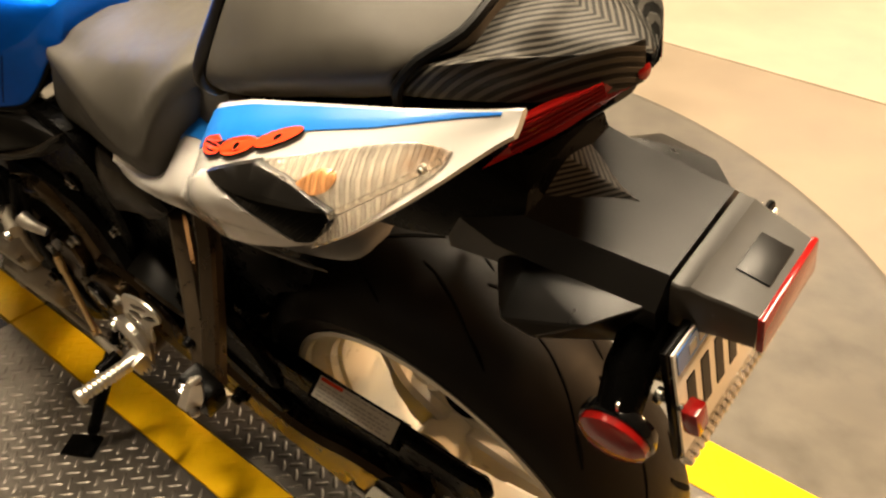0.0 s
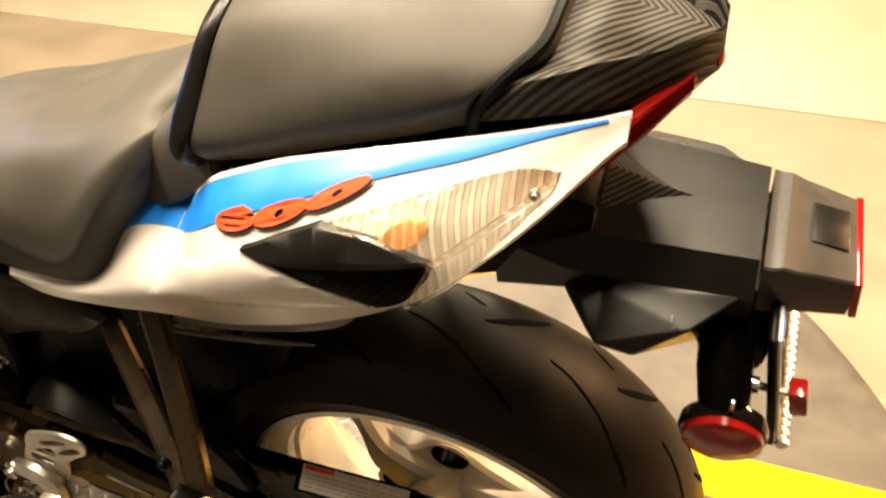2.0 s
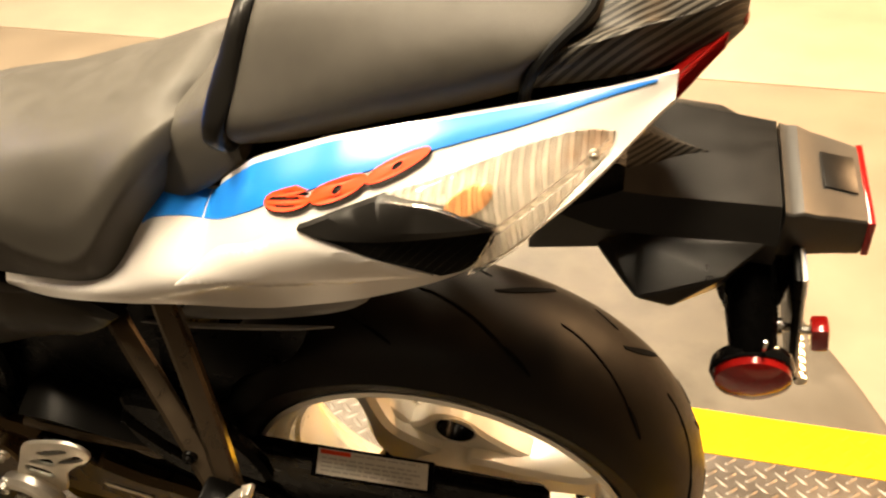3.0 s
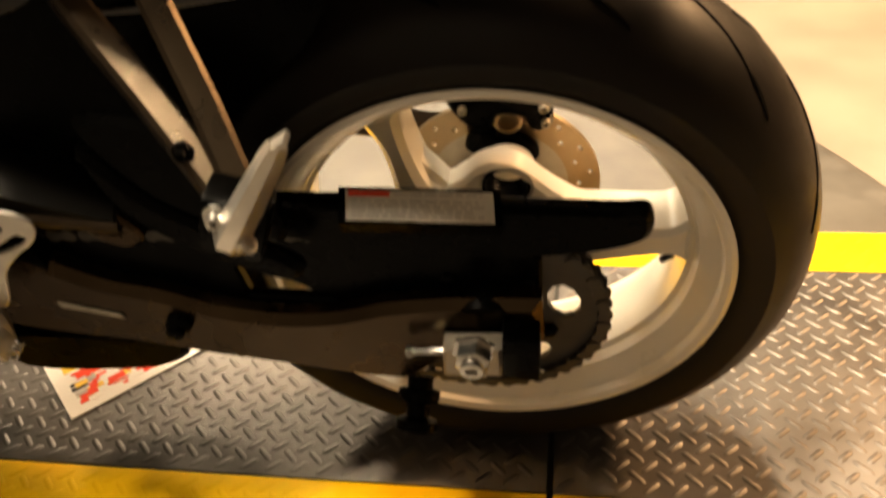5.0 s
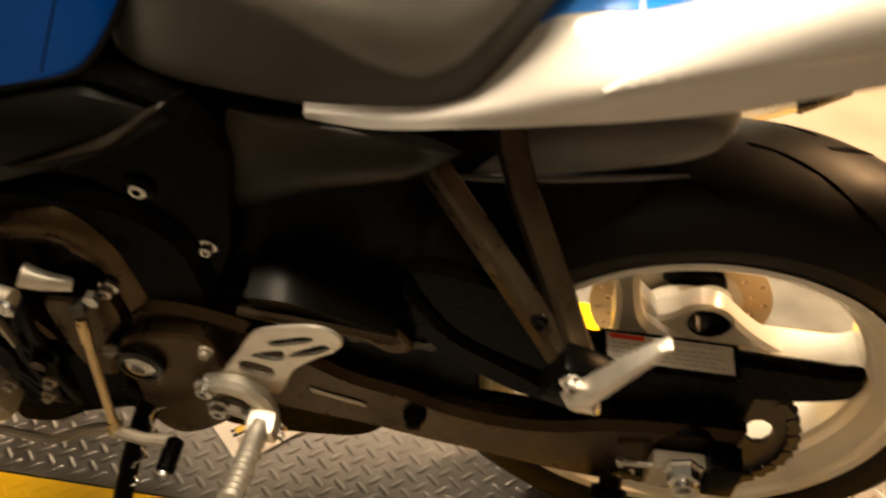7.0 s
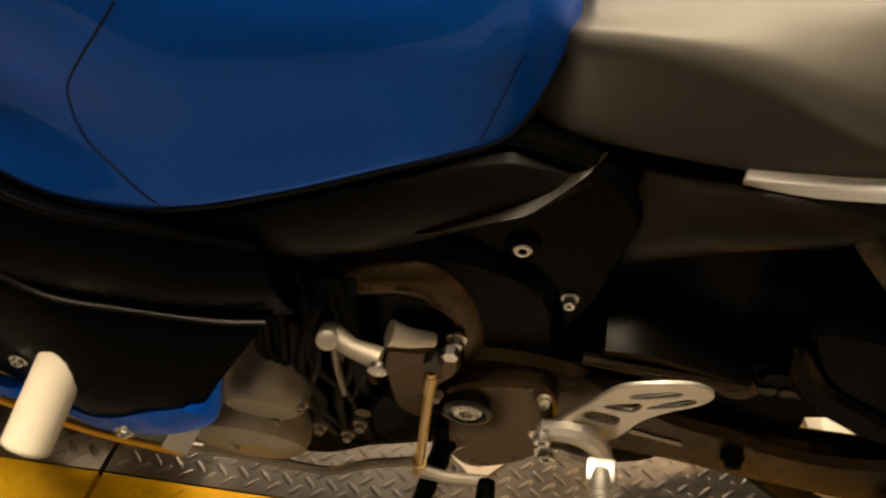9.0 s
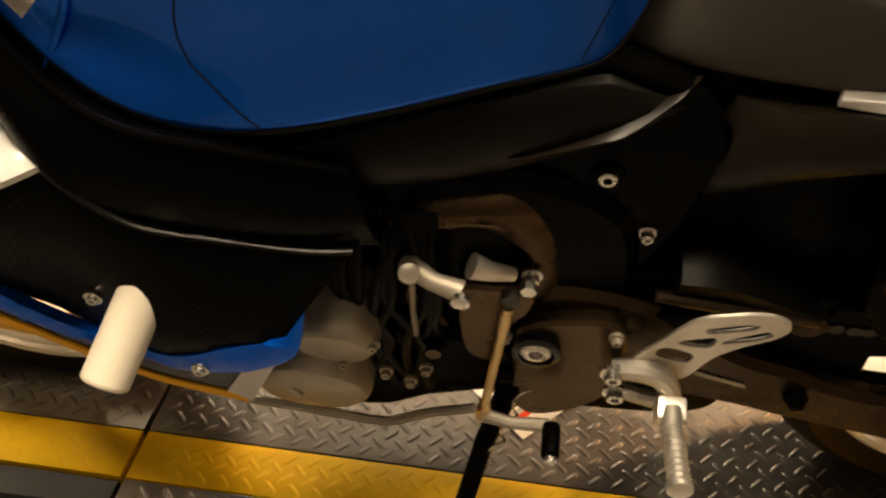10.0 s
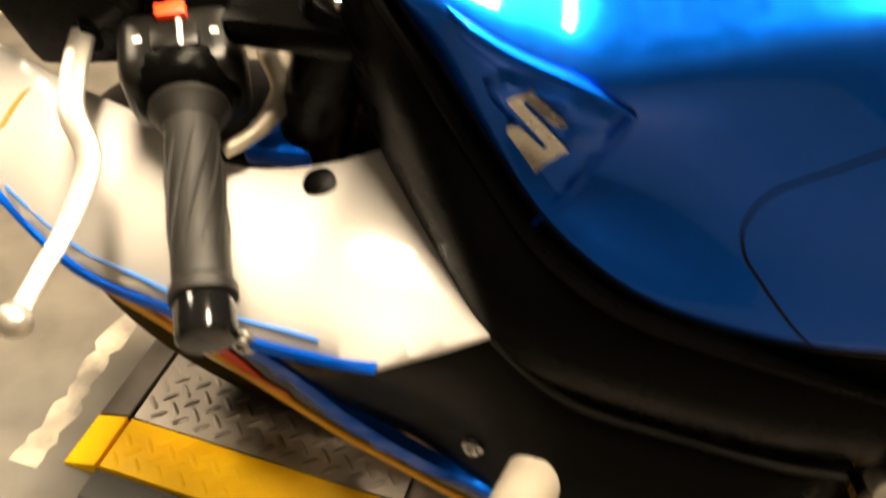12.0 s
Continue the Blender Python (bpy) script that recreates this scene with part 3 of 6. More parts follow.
for turn_w in (0, 120, 240):
    polar = lambda r, th: (r * math.cos(radians(th + turn_w)), r * math.sin(radians(th + turn_w)))
    rim_w = [(*polar(*w[:2]), *w[2:]) for w in web]
    cx, cz = polar(.072, 78)
    pit = [(cx + .022 * math.cos(q), cz + .022 * math.sin(q)) for q in np.linspace(0, 2 * math.pi, 12, endpoint=False)]
    part("hub_web", plate(rim_w, [pit], lambda u, v, w: (AX.x + u, .018 - w, AX.z + v), .034, .005, 3), RIM_PAINT, rear_wheel)
    # An added black liner puts the hole's inner shade into its colour.
    part("hub_dark_liner", ring_lathe([(0, .0235), (0, .0212), (.034, .0212), (.034, .0235)], AX + Vector((cx, -.0155, cz)), RIGHT, 28), BLACK_METAL, rear_wheel, "black liner that stands in for shade inside the hub web's opening")
part("valve", tube([AX + Vector((0.193, -0.005, -0.012)), AX + Vector((0.178, -0.028, -0.010)), AX + Vector((0.168, -0.036, -0.008))], [0.0042, 0.0040, 0.0036], 10), GLOSS_BLACK, rear_wheel)
for i in range(13):
    th = 63.5 + i * 360 / 13
    part("tread_groove", groove(th, th - 19, -0.001, -0.050, 0, AX.z, 0.316, 0.090, 0.0072, 1.35), GROOVE, tyre)
    part("tread_groove", groove(th + 13.6, th + 2.0, 0.014, 0.049, 0, AX.z, 0.316, 0.090, 0.0068, 1.2), GROOVE, tyre)
    part("tread_groove", groove(th + 9.5, th + 3.5, -0.046, -0.062, 0, AX.z, 0.316, 0.090, 0.0055, 1.0), GROOVE, tyre)
    part("tread_groove", groove(th + 20.0, th + 15.0, 0.050, 0.036, 0, AX.z, 0.316, 0.090, 0.0050, 1.0), GROOVE, tyre)

# brake disc and caliper on the right
holes = []
for k in range(18):
    a = 2 * math.pi * k / 18
    for r in (0.087, 0.100):
        aa = a + (0.17 if r > 0.09 else 0)
        holes.append([(r * math.cos(aa) + 0.0034 * math.cos(q), r * math.sin(aa) + 0.0034 * math.sin(q)) for q in np.linspace(0, 2 * math.pi, 6, endpoint=False)])
ring = [(0.110 * math.cos(q), 0.110 * math.sin(q)) for q in np.linspace(0, 2 * math.pi, 32, endpoint=False)]
inner = [(0.076 * math.cos(q), 0.076 * math.sin(q)) for q in np.linspace(0, 2 * math.pi, 24, endpoint=False)]
part("brake_disc", plate(ring, [inner] + holes, lambda u, v, w: (u, 0.072 - w, AX.z + v), 0.005, 0, 2), DISC, rear_wheel, "drilled bronze-toned brake disc")
part("disc_carrier", lathe([(-0.004, 0.05), (0.0, 0.079), (0.006, 0.079), (0.010, 0.05)], AX + Vector((0, 0.070, 0)), RIGHT, 36), CAST, rear_wheel)
caliper = part("brake_caliper", block((0.100, 0.034, 0.046), pose(0.008, 0.084, 0.426, 0, 6, 0), 0.008, 3), BLACK_METAL, bike, "black rear brake caliper")
part("caliper_arm", plate([(-0.046, 0.446), (-0.01, 0.450), (0.052, 0.444), (0.058, 0.412), (0.040, 0.404), (0.030, 0.420), (0.004, 0.424), (-0.006, 0.404), (-0.030, 0.414)], [], lambda u, v, w: (u, 0.066 - w, v), 0.020, 0.004), BLACK_METAL, caliper)
part("piston", lathe([(0, 0.015), (0.010, 0.015), (0.012, 0.012), (0.012, 0.009), (0.006, 0.008)], (0.014, 0.062, 0.414), LEFT, 22), DISC, caliper, "bronze-toned caliper piston")
for x, z in ((-0.030, 0.434), (0.050, 0.436), (0.052, 0.418)):
    part("pin", bolt((x, 0.047, z), LEFT, 0.005, 0.006), CAST, caliper)
part("caliper_bracket", tube([(0.015, 0.09, 0.42), (-0.03, 0.095, 0.37), (-0.06, 0.10, 0.33)], 0.012, 8), BLACK_METAL, caliper)
part("disc_shroud", plate([(-0.02, 0.398), (0.030, 0.392), (0.045, 0.365), (0.02, 0.352), (-0.03, 0.372)], [], lambda u, v, w: (u, 0.066 - w, v), 0.012, 0.003), BLACK_METAL, caliper)

# sprocket and chain
SPY = -0.108
teeth = []
for k in range(43):
    a0 = 2 * math.pi * k / 43
    for da, r in ((-0.055, 0.1045), (-0.018, 0.1125), (0.018, 0.1125), (0.055, 0.1045)):
        teeth.append((r * math.cos(a0 + da), r * math.sin(a0 + da), 1))
windows = []
for k in range(5):
    a = radians(14 + 72 * k)
    ux, uz = math.cos(a), math.sin(a)
    windows.append([(0.074 * ux + 0.0155 * math.cos(q) * ux - 0.024 * math.sin(q) * uz, 0.074 * uz + 0.0155 * math.cos(q) * uz + 0.024 * math.sin(q) * ux) for q in np.linspace(0, 2 * math.pi, 10, endpoint=False)])
sprocket = part("sprocket", plate(teeth, windows, lambda u, v, w: (u, SPY - w, AX.z + v), 0.006, 0.0, 1), DARK_STEEL, rear_wheel, "dark steel rear sprocket with oval windows")
for k in range(5):
    a = radians(50 + 72 * k)
    part("sprocket_nut", bolt((0.062 * math.cos(a), SPY - 0.006, AX.z + 0.062 * math.sin(a)), LEFT, 0.0075, 0.007, False), BLACK_METAL, sprocket)
part("sprocket_hub", lathe([(0, 0.052), (0.012, 0.050), (0.02, 0.044), (0.03, 0.04)], AX + Vector((0, SPY - 0.004, 0)), LEFT, 30), BLACK_METAL, rear_wheel)

# chain links along the run round both sprockets
FS = Vector((-0.545, 0, 0.375))
R1, R2 = 0.110, 0.043


def chain_line():
    pts = []
    d = (FS - AX)
    dist = math.hypot(d.x, d.z)
    base = math.atan2(d.z, d.x)
    off = math.acos((R1 - R2) / dist)
    a_top, a_bot = base - off, base + off
    p1 = Vector((AX.x + R1 * math.cos(a_top), SPY - 0.003, AX.z + R1 * math.sin(a_top)))
    p2 = Vector((FS.x + R2 * math.cos(a_top), SPY - 0.003, FS.z + R2 * math.sin(a_top)))
    p3 = Vector((FS.x + R2 * math.cos(a_bot), SPY - 0.003, FS.z + R2 * math.sin(a_bot)))
    p4 = Vector((AX.x + R1 * math.cos(a_bot), SPY - 0.003, AX.z + R1 * math.sin(a_bot)))
    n = 60
    pts += [p1.lerp(p2, i / n) for i in range(n)]
    span = (a_bot - a_top) % (2 * math.pi)
    pts += [Vector((FS.x + R2 * math.cos(a_top + span * i / 20), SPY - 0.003, FS.z + R2 * math.sin(a_top + span * i / 20))) for i in range(20)]
    pts += [p3.lerp(p4, i / n) - Vector((0, 0, 0.012 * math.sin(math.pi * i / n))) for i in range(n)]
    span = (a_top - a_bot) % (2 * math.pi)
    pts += [Vector((AX.x + R1 * math.cos(a_bot + span * i / 60), SPY - 0.003, AX.z + R1 * math.sin(a_bot + span * i / 60))) for i in range(60)]
    return pts


line = chain_line()
cum = [0.0]
for a, b in zip(line, line[1:] + line[:1]):
    cum.append(cum[-1] + (b - a).length)
count = int(cum[-1] / 0.0159) // 2 * 2


def along(s):
    s %= cum[-1]
    k = max(i for i, c in enumerate(cum) if c <= s)
    k = min(k, len(line) - 1)
    t = (s - cum[k]) / max(1e-9, cum[k + 1] - cum[k])
    return line[k].lerp(line[(k + 1) % len(line)], t)


chain = hold("chain", bike)
half_link = [(-.0152, 0), (-.0125, .0058), (-.008, .0074), (-.004, .0056), (0, .0050), (.004, .0056), (.008, .0074), (.0125, .0058), (.0152, 0)]
link_a = half_link + [(u, -v) for u, v in reversed(half_link[1:-1])]
protos = []
for half in (0.0085, 0.006):
    bm = bmesh.new()
    for sgn in (-1, 1):
        add(bm, plate(link_a, [], lambda u, v, w: (u, sgn * half + w - 0.0009, v), 0.0018, 0, 1))
    add(bm, lathe([(-half - 0.001, 0.0035), (half + 0.001, 0.0035)], (0.008, 0, 0), RIGHT, 8))
    add(bm, lathe([(-half - 0.001, 0.0035), (half + 0.001, 0.0035)], (-0.008, 0, 0), RIGHT, 8))
    me = bpy.data.meshes.new("chain_link")
    bmesh.ops.recalc_face_normals(bm, faces=bm.faces)
    bm.to_mesh(me), bm.free()
    me.materials.append(DARK_STEEL)
    protos.append(me)
for k in range(count):
    s = k * cum[-1] / count
    a, b = along(s - 0.008), along(s + 0.008)
    d = b - a
    ob = new("chain_link", protos[k % 2])
    ob.parent = chain
    ob.matrix_basis = Matrix.Translation((a + b) / 2) @ Matrix.Rotation(-math.atan2(d.z, d.x), 4, "Y")

# swingarm: a tapering left beam with a long window, a top brace, and the right beam
arm = [(-0.60, 0.448), (-0.545, 0.462), (-0.47, 0.458), (-0.36, 0.452), (-0.27, 0.436), (-0.17, 0.395), (-0.09, 0.366), (-0.02, 0.362), (0.052, 0.360, 1), (0.054, 0.300, 1)]
beam = [(-0.60, 0.448), (-0.545, 0.462), (-0.475, 0.446), (-0.42, 0.410), (-0.363, 0.376), (-0.305, 0.360), (-0.265, 0.342), (-0.20, 0.330), (-0.143, 0.334), (-0.09, 0.350), (-0.03, 0.358), (0.052, 0.360, 1), (0.054, 0.300, 1),
        (0.0, 0.285), (-0.05, 0.262), (-0.078, 0.236), (-0.11, 0.235), (-0.158, 0.242), (-0.217, 0.254), (-0.287, 0.267), (-0.36, 0.284), (-0.46, 0.300), (-0.55, 0.330), (-0.60, 0.37)]
swingarm = part("swingarm", plate(beam, [], on_side(-0.112), 0.030, 0.009, 4), SWING, bike, "dark bronze aluminium swingarm")
brace = [(-0.58, 0.452), (-0.50, 0.472), (-0.40, 0.474), (-0.28, 0.466), (-0.15, 0.452), (0.0, 0.430), (0.052, 0.395, 1), (0.052, 0.300, 1), (-0.05, 0.275), (-0.12, 0.262), (-0.25, 0.275), (-0.40, 0.31), (-0.56, 0.34)]
see_through = [(-0.233, 0.376, 1), (-0.212, 0.380, 1), (-0.150, 0.334, 1), (-0.229, 0.337, 1)]
part("brace", plate(brace, [see_through], on_side(-0.104), 0.014, 0.003, 4), BLACK_METAL, swingarm, "black upper brace with a three-cornered window")
part("brace_plate", plate([(-0.372, 0.470, 1), (-0.318, 0.462, 1), (-0.300, 0.432), (-0.322, 0.418), (-0.352, 0.436)], [[(-0.352, 0.458), (-0.328, 0.455), (-0.318, 0.440), (-0.338, 0.438)]], on_side(-0.119), 0.014, 0.003), SWING, swingarm)
arm_right = arm + [(0.0, 0.292), (-0.06, 0.305), (-0.10, 0.335), (-0.20, 0.352), (-0.30, 0.345), (-0.40, 0.320), (-0.50, 0.315), (-0.56, 0.335), (-0.60, 0.37)]
part("right_beam", plate(arm_right, [], lambda u, v, w: (u, 0.106 + w, v), 0.034, 0.006, 4), SWING, swingarm)
part("cross_tube", tube([(-0.45, -0.14, 0.40), (-0.45, 0.14, 0.40)], 0.045, 16), BLACK_METAL, swingarm)
part("arm_edge", tube([(-0.478, -0.132, 0.462), (-0.40, -0.136, 0.460), (-0.315, -0.134, 0.449)], [0.007, 0.008, 0.006], 10), STRUT, swingarm)
part("rub_strip", plate([(-0.414, 0.352, 1), (-0.355, 0.336, 1), (-0.352, 0.329, 1), (-0.412, 0.345, 1)], [], on_side(-0.1425), 0.002, 0.0005, 1), CAST, swingarm, "scuffed pale strip on the swingarm")
part("arm_plug", lathe([(0, 0.013), (0.008, 0.013), (0.012, 0.009), (0.018, 0.009), (0.02, 0.006)], (-0.298, -0.141, 0.325), LEFT, 18), PLASTIC, swingarm)

# chain adjuster block, axle nut and stand spool
part("axle_block", plate([(-0.038, 0.322, 1), (0.016, 0.324, 1), (0.015, 0.280, 1), (-0.041, 0.278, 1)], [], on_side(-0.1425), 0.022, 0.003, 1), CAST, swingarm, "cast silver chain adjuster block")
part("axle_nut", lathe([(0, 0.021), (0.003, 0.021), (0.0032, 0.017), (0.018, 0.017), (0.0195, 0.014)], (-0.009, -0.165, 0.326), LEFT, 6, turn=0.3), STEEL, swingarm, "bright steel axle nut")
part("axle", lathe([(0, 0.0105), (0.007, 0.0105), (0.0072, 0.006), (0.002, 0.005)], (-0.009, -0.184, 0.326), LEFT, 18), STEEL, swingarm)
part("adjuster_screw", tube([(-0.036, -0.158, 0.312), (-0.075, -0.156, 0.306)], 0.0042, 8), STEEL, swingarm)
part("adjuster_head", lathe([(0, 0.007), (0.006, 0.007)], (-0.068, -0.1565, 0.307), (-1, 0, -0.1), 6), STEEL, swingarm)
part("end_cap", block((0.034, 0.03, 0.058), pose(0.034, -0.155, 0.312), 0.004), BLACK_METAL, swingarm)
part("stand_spool", lathe([(0, 0.013), (0.012, 0.013), (0.014, 0.021), (0.024, 0.021), (0.028, 0.012), (0.040, 0.012), (0.044, 0.021), (0.054, 0.021), (0.056, 0.010)], (-0.070, -0.138, 0.240), (-0.12, -1, -0.9), 20), PLASTIC, swingarm, "black bobbin for a paddock stand")

# chain guard with its warning sticker
guard_out = [(-0.30, 0.464), (-0.19, 0.466), (-0.111, 0.464), (0.0, 0.461), (0.115, 0.459), (0.137, 0.460), (0.144, 0.441), (0.136, 0.420), (0.092, 0.405), (0.018, 0.398), (-0.10, 0.405), (-0.20, 0.425), (-0.30, 0.44)]
guard = part("chain_guard", plate(guard_out, [], on_side(-0.103), 0.020, 0.006, 4), PLASTIC, bike, "black plastic chain guard over the chain")
part("guard_top", tube([(-0.19, -0.113, 0.462), (0.0, -0.113, 0.456), (0.125, -0.113, 0.452)], [0.010, 0.011, 0.010], 12, flat=0.5), PLASTIC, guard)
st_a, st_b, st_c = Vector((-0.1115, -0.1135, 0.4740)), Vector((0.0115, -0.1085, 0.4660)), Vector((-0.1085, -0.1385, 0.4632))


def on_sticker(u, v, w):
    n = (st_b - st_a).cross(st_c - st_a).normalized()
    n = n if n.z > 0 else -n
    return st_a + (st_b - st_a) * u + (st_c - st_a) * v + n * w


def sticker_box(u0, u1, v0, v1, w0, w1):
    bm = bmesh.new()
    V = [bm.verts.new(on_sticker(u, v, w)) for w in (w0, w1) for u, v in ((u0, v0), (u1, v0), (u1, v1), (u0, v1))]
    for f in ((0, 1, 2, 3), (4, 5, 6, 7), (0, 1, 5, 4), (1, 2, 6, 5), (2, 3, 7, 6), (3, 0, 4, 7)):
        bm.faces.new([V[i] for i in f])
    return bm


part("sticker_bed", sticker_box(-0.05, 1.05, -0.12, 1.1, -0.02, -0.0008), PLASTIC, guard)
sticker = part("warning_sticker", sticker_box(0, 1, 0, 1, -0.0006, 0.0004), STICKER, guard, "aged white warning sticker with a red corner")
part("red_bar", sticker_box(0.02, 0.30, 0.03, 0.2, 0.0004, 0.0008), RED_MARK, sticker)
for k, (u0, u1) in enumerate(((0.33, 0.93), (0.04, 0.9), (0.04, 0.95), (0.04, 0.86), (0.04, 0.93))):
    v = (0.08, 0.32, 0.48, 0.64, 0.80)[k]
    x = u0
    random.seed(20 + k)
    while x < u1:
        w = random.uniform(0.03, 0.10)
        part("text_bar", sticker_box(x, min(u1, x + w), v, v + 0.07, 0.0004, 0.0007), GREY_INK, sticker)
        x += w + 0.018

# hugger over the tyre's front: a long rounded pod with a seam on its shoulder and a thin lip along its side
rings = []
for x, half, z_low, z_top in ((-.330, .064, .593, .620), (-.290, .068, .609, .642), (-.240, .072, .624, .662), (-.190, .074, .635, .676), (-.140, .074, .645, .686), (-.100, .071, .653, .692), (-.066, .064, .659, .695), (-.045, .055, .666, .694), (-.033, .040, .678, .692), (-.028, .020, .683, .688)):
    left = [(-half * math.cos(radians(a)) ** .8, z_low + (z_top - z_low) * math.sin(radians(a)) ** .9) for a in (0, 12, 26, 40, 54, 68, 80, 90)]
    outer = left + [(-a, c) for a, c in reversed(left[:-1])]
    rings.append([Vector((x, a, c)) for a, c in outer + [(a * .95, c - .004) for a, c in reversed(outer)]])
hugger = part("rear_hugger", loft(smooth_rings(rings, 2)), HUGGER, bike, "satin grey rounded rear wheel hugger", 50)
part("hugger_lip", tube([(-.300, -.084, .628), (-.240, -.085, .631), (-.170, -.085, .640), (-.110, -.084, .649), (-.070, -.082, .655)], [.0025, .0036, .0036, .003, .001], 10, smooth=4, flat=.6), HUGGER, hugger, "thin lip along the hugger's side")
# The flank's shade is put in as a separate black plate.
part("hugger_shaded_side", plate([(-.34, .44), (-.335, .600), (-.262, .622), (-.200, .630), (-.138, .640), (-.100, .645), (-.13, .590), (-.20, .54), (-.25, .47)], [], on_side(-.077), .004, .001), PLASTIC, hugger, "black plate that stands in for the grey hugger's shaded side")
part("hugger_seam", tube([(-.310, -.050, .626), (-.262, -.043, .650), (-.200, -.031, .671), (-.150, -.020, .684), (-.115, -.010, .691)], [.002, .0036, .0034, .003, .001], 8, smooth=4, flat=.6), PLASTIC, hugger, "dark seam along the hugger's shoulder")
part("hugger_arm", plate([(-.371, .603), (-.345, .622), (-.316, .629), (-.332, .581), (-.348, .562), (-.359, .563)], [], on_side(-.086), .005, .002), HUGGER, hugger, "grey front tab of the hugger")

# silencer on the right
sil_a, sil_b = Vector((-0.12, 0.185, 0.505)), Vector((0.072, 0.205, 0.585))
d = (sil_b - sil_a)
muffler = part("silencer", lathe([(0, 0.034), (0.02, 0.042), (0.10, 0.048), (d.length - 0.03, 0.052), (d.length, 0.052), (d.length + 0.001, 0.045)], sil_a, d, 28), MUFFLER, bike, "brushed silver exhaust silencer with a black end cap")
part("end_cap", lathe([(0, 0.0535), (0.012, 0.055), (0.058, 0.050), (0.066, 0.044), (0.066, 0.030), (0.03, 0.028)], sil_b - d.normalized() * 0.006, d, 28), PLASTIC, muffler, "black silencer end cap")
for k in range(6):
    a = 2 * math.pi * k / 6
    x = d.normalized()
    u = x.cross(Vector(UP)).normalized()
    w = x.cross(u)
    q = u * math.cos(a) + w * math.sin(a)
    part("rivet", bolt(sil_b + q * 0.0535, q, 0.003, 0.002), STEEL, muffler)
part("silencer_strap", tube([(-.012, .10, .655), (-.010, .10, .72), (-.005, .09, .78)], 0.014, 8, flat=0.5), BLACK_METAL, muffler)
part("link_pipe", tube([(-0.12, 0.18, 0.49), (-0.22, 0.16, 0.42), (-0.36, 0.10, 0.30), (-0.5, 0.05, 0.20)], 0.028, 14, smooth=4), DARK_STEEL, muffler)

# passenger foot-peg hanger: two struts that meet at the peg
hanger = hold("peg_hanger", bike)


def bar(p, q, w, h, bevel=0.003, over=(0, 0, 1)):
    """A bevelled rectangular bar from p to q."""
    p, q = Vector(p), Vector(q)
    x = (q - p).normalized()
    y = Vector(over).cross(x).normalized()
    z = x.cross(y)
    m = Matrix((x, y, z)).transposed().to_4x4()
    m.translation = (p + q) / 2
    return block(((q - p).length, w, h), m, bevel)


def strut(points, w, h, roll):
    """A square-section alloy strut with eased corners, turned about its length."""
    rings = []
    for p, t, a, b in frames(points):
        c, s = math.cos(radians(roll)), math.sin(radians(roll))
        u, v = a * c + b * s, b * c - a * s
        rings.append([p + u * w * i + v * h * k for i, k in ((-.5, -.34), (-.34, -.5), (.34, -.5), (.5, -.34), (.5, .34), (.34, .5), (-.34, .5), (-.5, .34))])
    return loft(rings)


part("strut", strut([(-.290, -.106, .674), (-.276, -.120, .659), (-.214, -.172, .611), (-.150, -.228, .560)], .022, .023, 0), STRUT, hanger, "satin black alloy peg strut", 30)
part("strut", strut([(-.226, -.100, .722), (-.219, -.114, .692), (-.206, -.132, .661), (-.172, -.178, .610), (-.142, -.224, .560)], .022, .023, 0), STRUT, hanger, "satin black alloy peg strut with a bend near its top", 30)
part("peg_mount", block((0.045, 0.030, 0.050), pose(-0.147, -0.236, 0.563, 0, 20, 0), 0.006), BLACK_METAL, hanger)
part("strut_bolt", bolt((-0.152, -0.252, 0.578), LEFT, 0.0065, 0.006), STEEL, hanger)
part("strut_bolt", bolt((-0.182, -0.212, 0.598), LEFT, 0.005, 0.004), BLACK_METAL, hanger)
ends = []
for t, half_w, deep in ((0, .0115, .014), (.12, .0125, .016), (.5, .0105, .013), (.9, .008, .010), (1, .0065, .007)):
    p = Vector((-.150, -.252, .556)).lerp(Vector((-.096, -.254, .640)), t)
    side_v, out_v = Vector((.84, 0, -.55)) * half_w, Vector((0, -deep, deep * .4))
    ends.append([p - side_v, p - side_v * .3 + out_v, p + side_v * .5 + out_v * .9, p + side_v - out_v * .2, p + side_v * .6 - out_v * .6, p - side_v * .6 - out_v * .6])
peg = part("passenger_peg", loft(ends), ALLOY, hanger, "folded silver passenger foot peg", 25)
part("peg_pivot", lathe([(-.012, .006), (.012, .006), (.013, .004)], (-.140, -.256, .556), (.5, -.3, .4), 12), STEEL, peg)
part("peg_tip", block((0.015, 0.012, 0.005), pose(-0.095, -0.254, 0.6415, 0, -34, 0), 0.002), ALLOY, peg)

# chamber-shaped plastic shields under the hanger
for pts, y, mm in (([(-0.300, 0.572), (-0.270, 0.582), (-0.20, 0.56), (-0.165, 0.50), (-0.160, 0.45), (-0.20, 0.462), (-0.262, 0.502)], -0.135, PLASTIC),
                   ([(-0.304, 0.553), (-0.292, 0.545), (-0.258, 0.498), (-0.198, 0.458), (-0.150, 0.425), (-0.165, 0.405), (-0.235, 0.438), (-0.29, 0.49)], -0.140, PLASTIC)):
    part("heel_shield", plate(pts, [], on_side(y), 0.02, 0.006), mm, hanger, "curved black plastic shield")

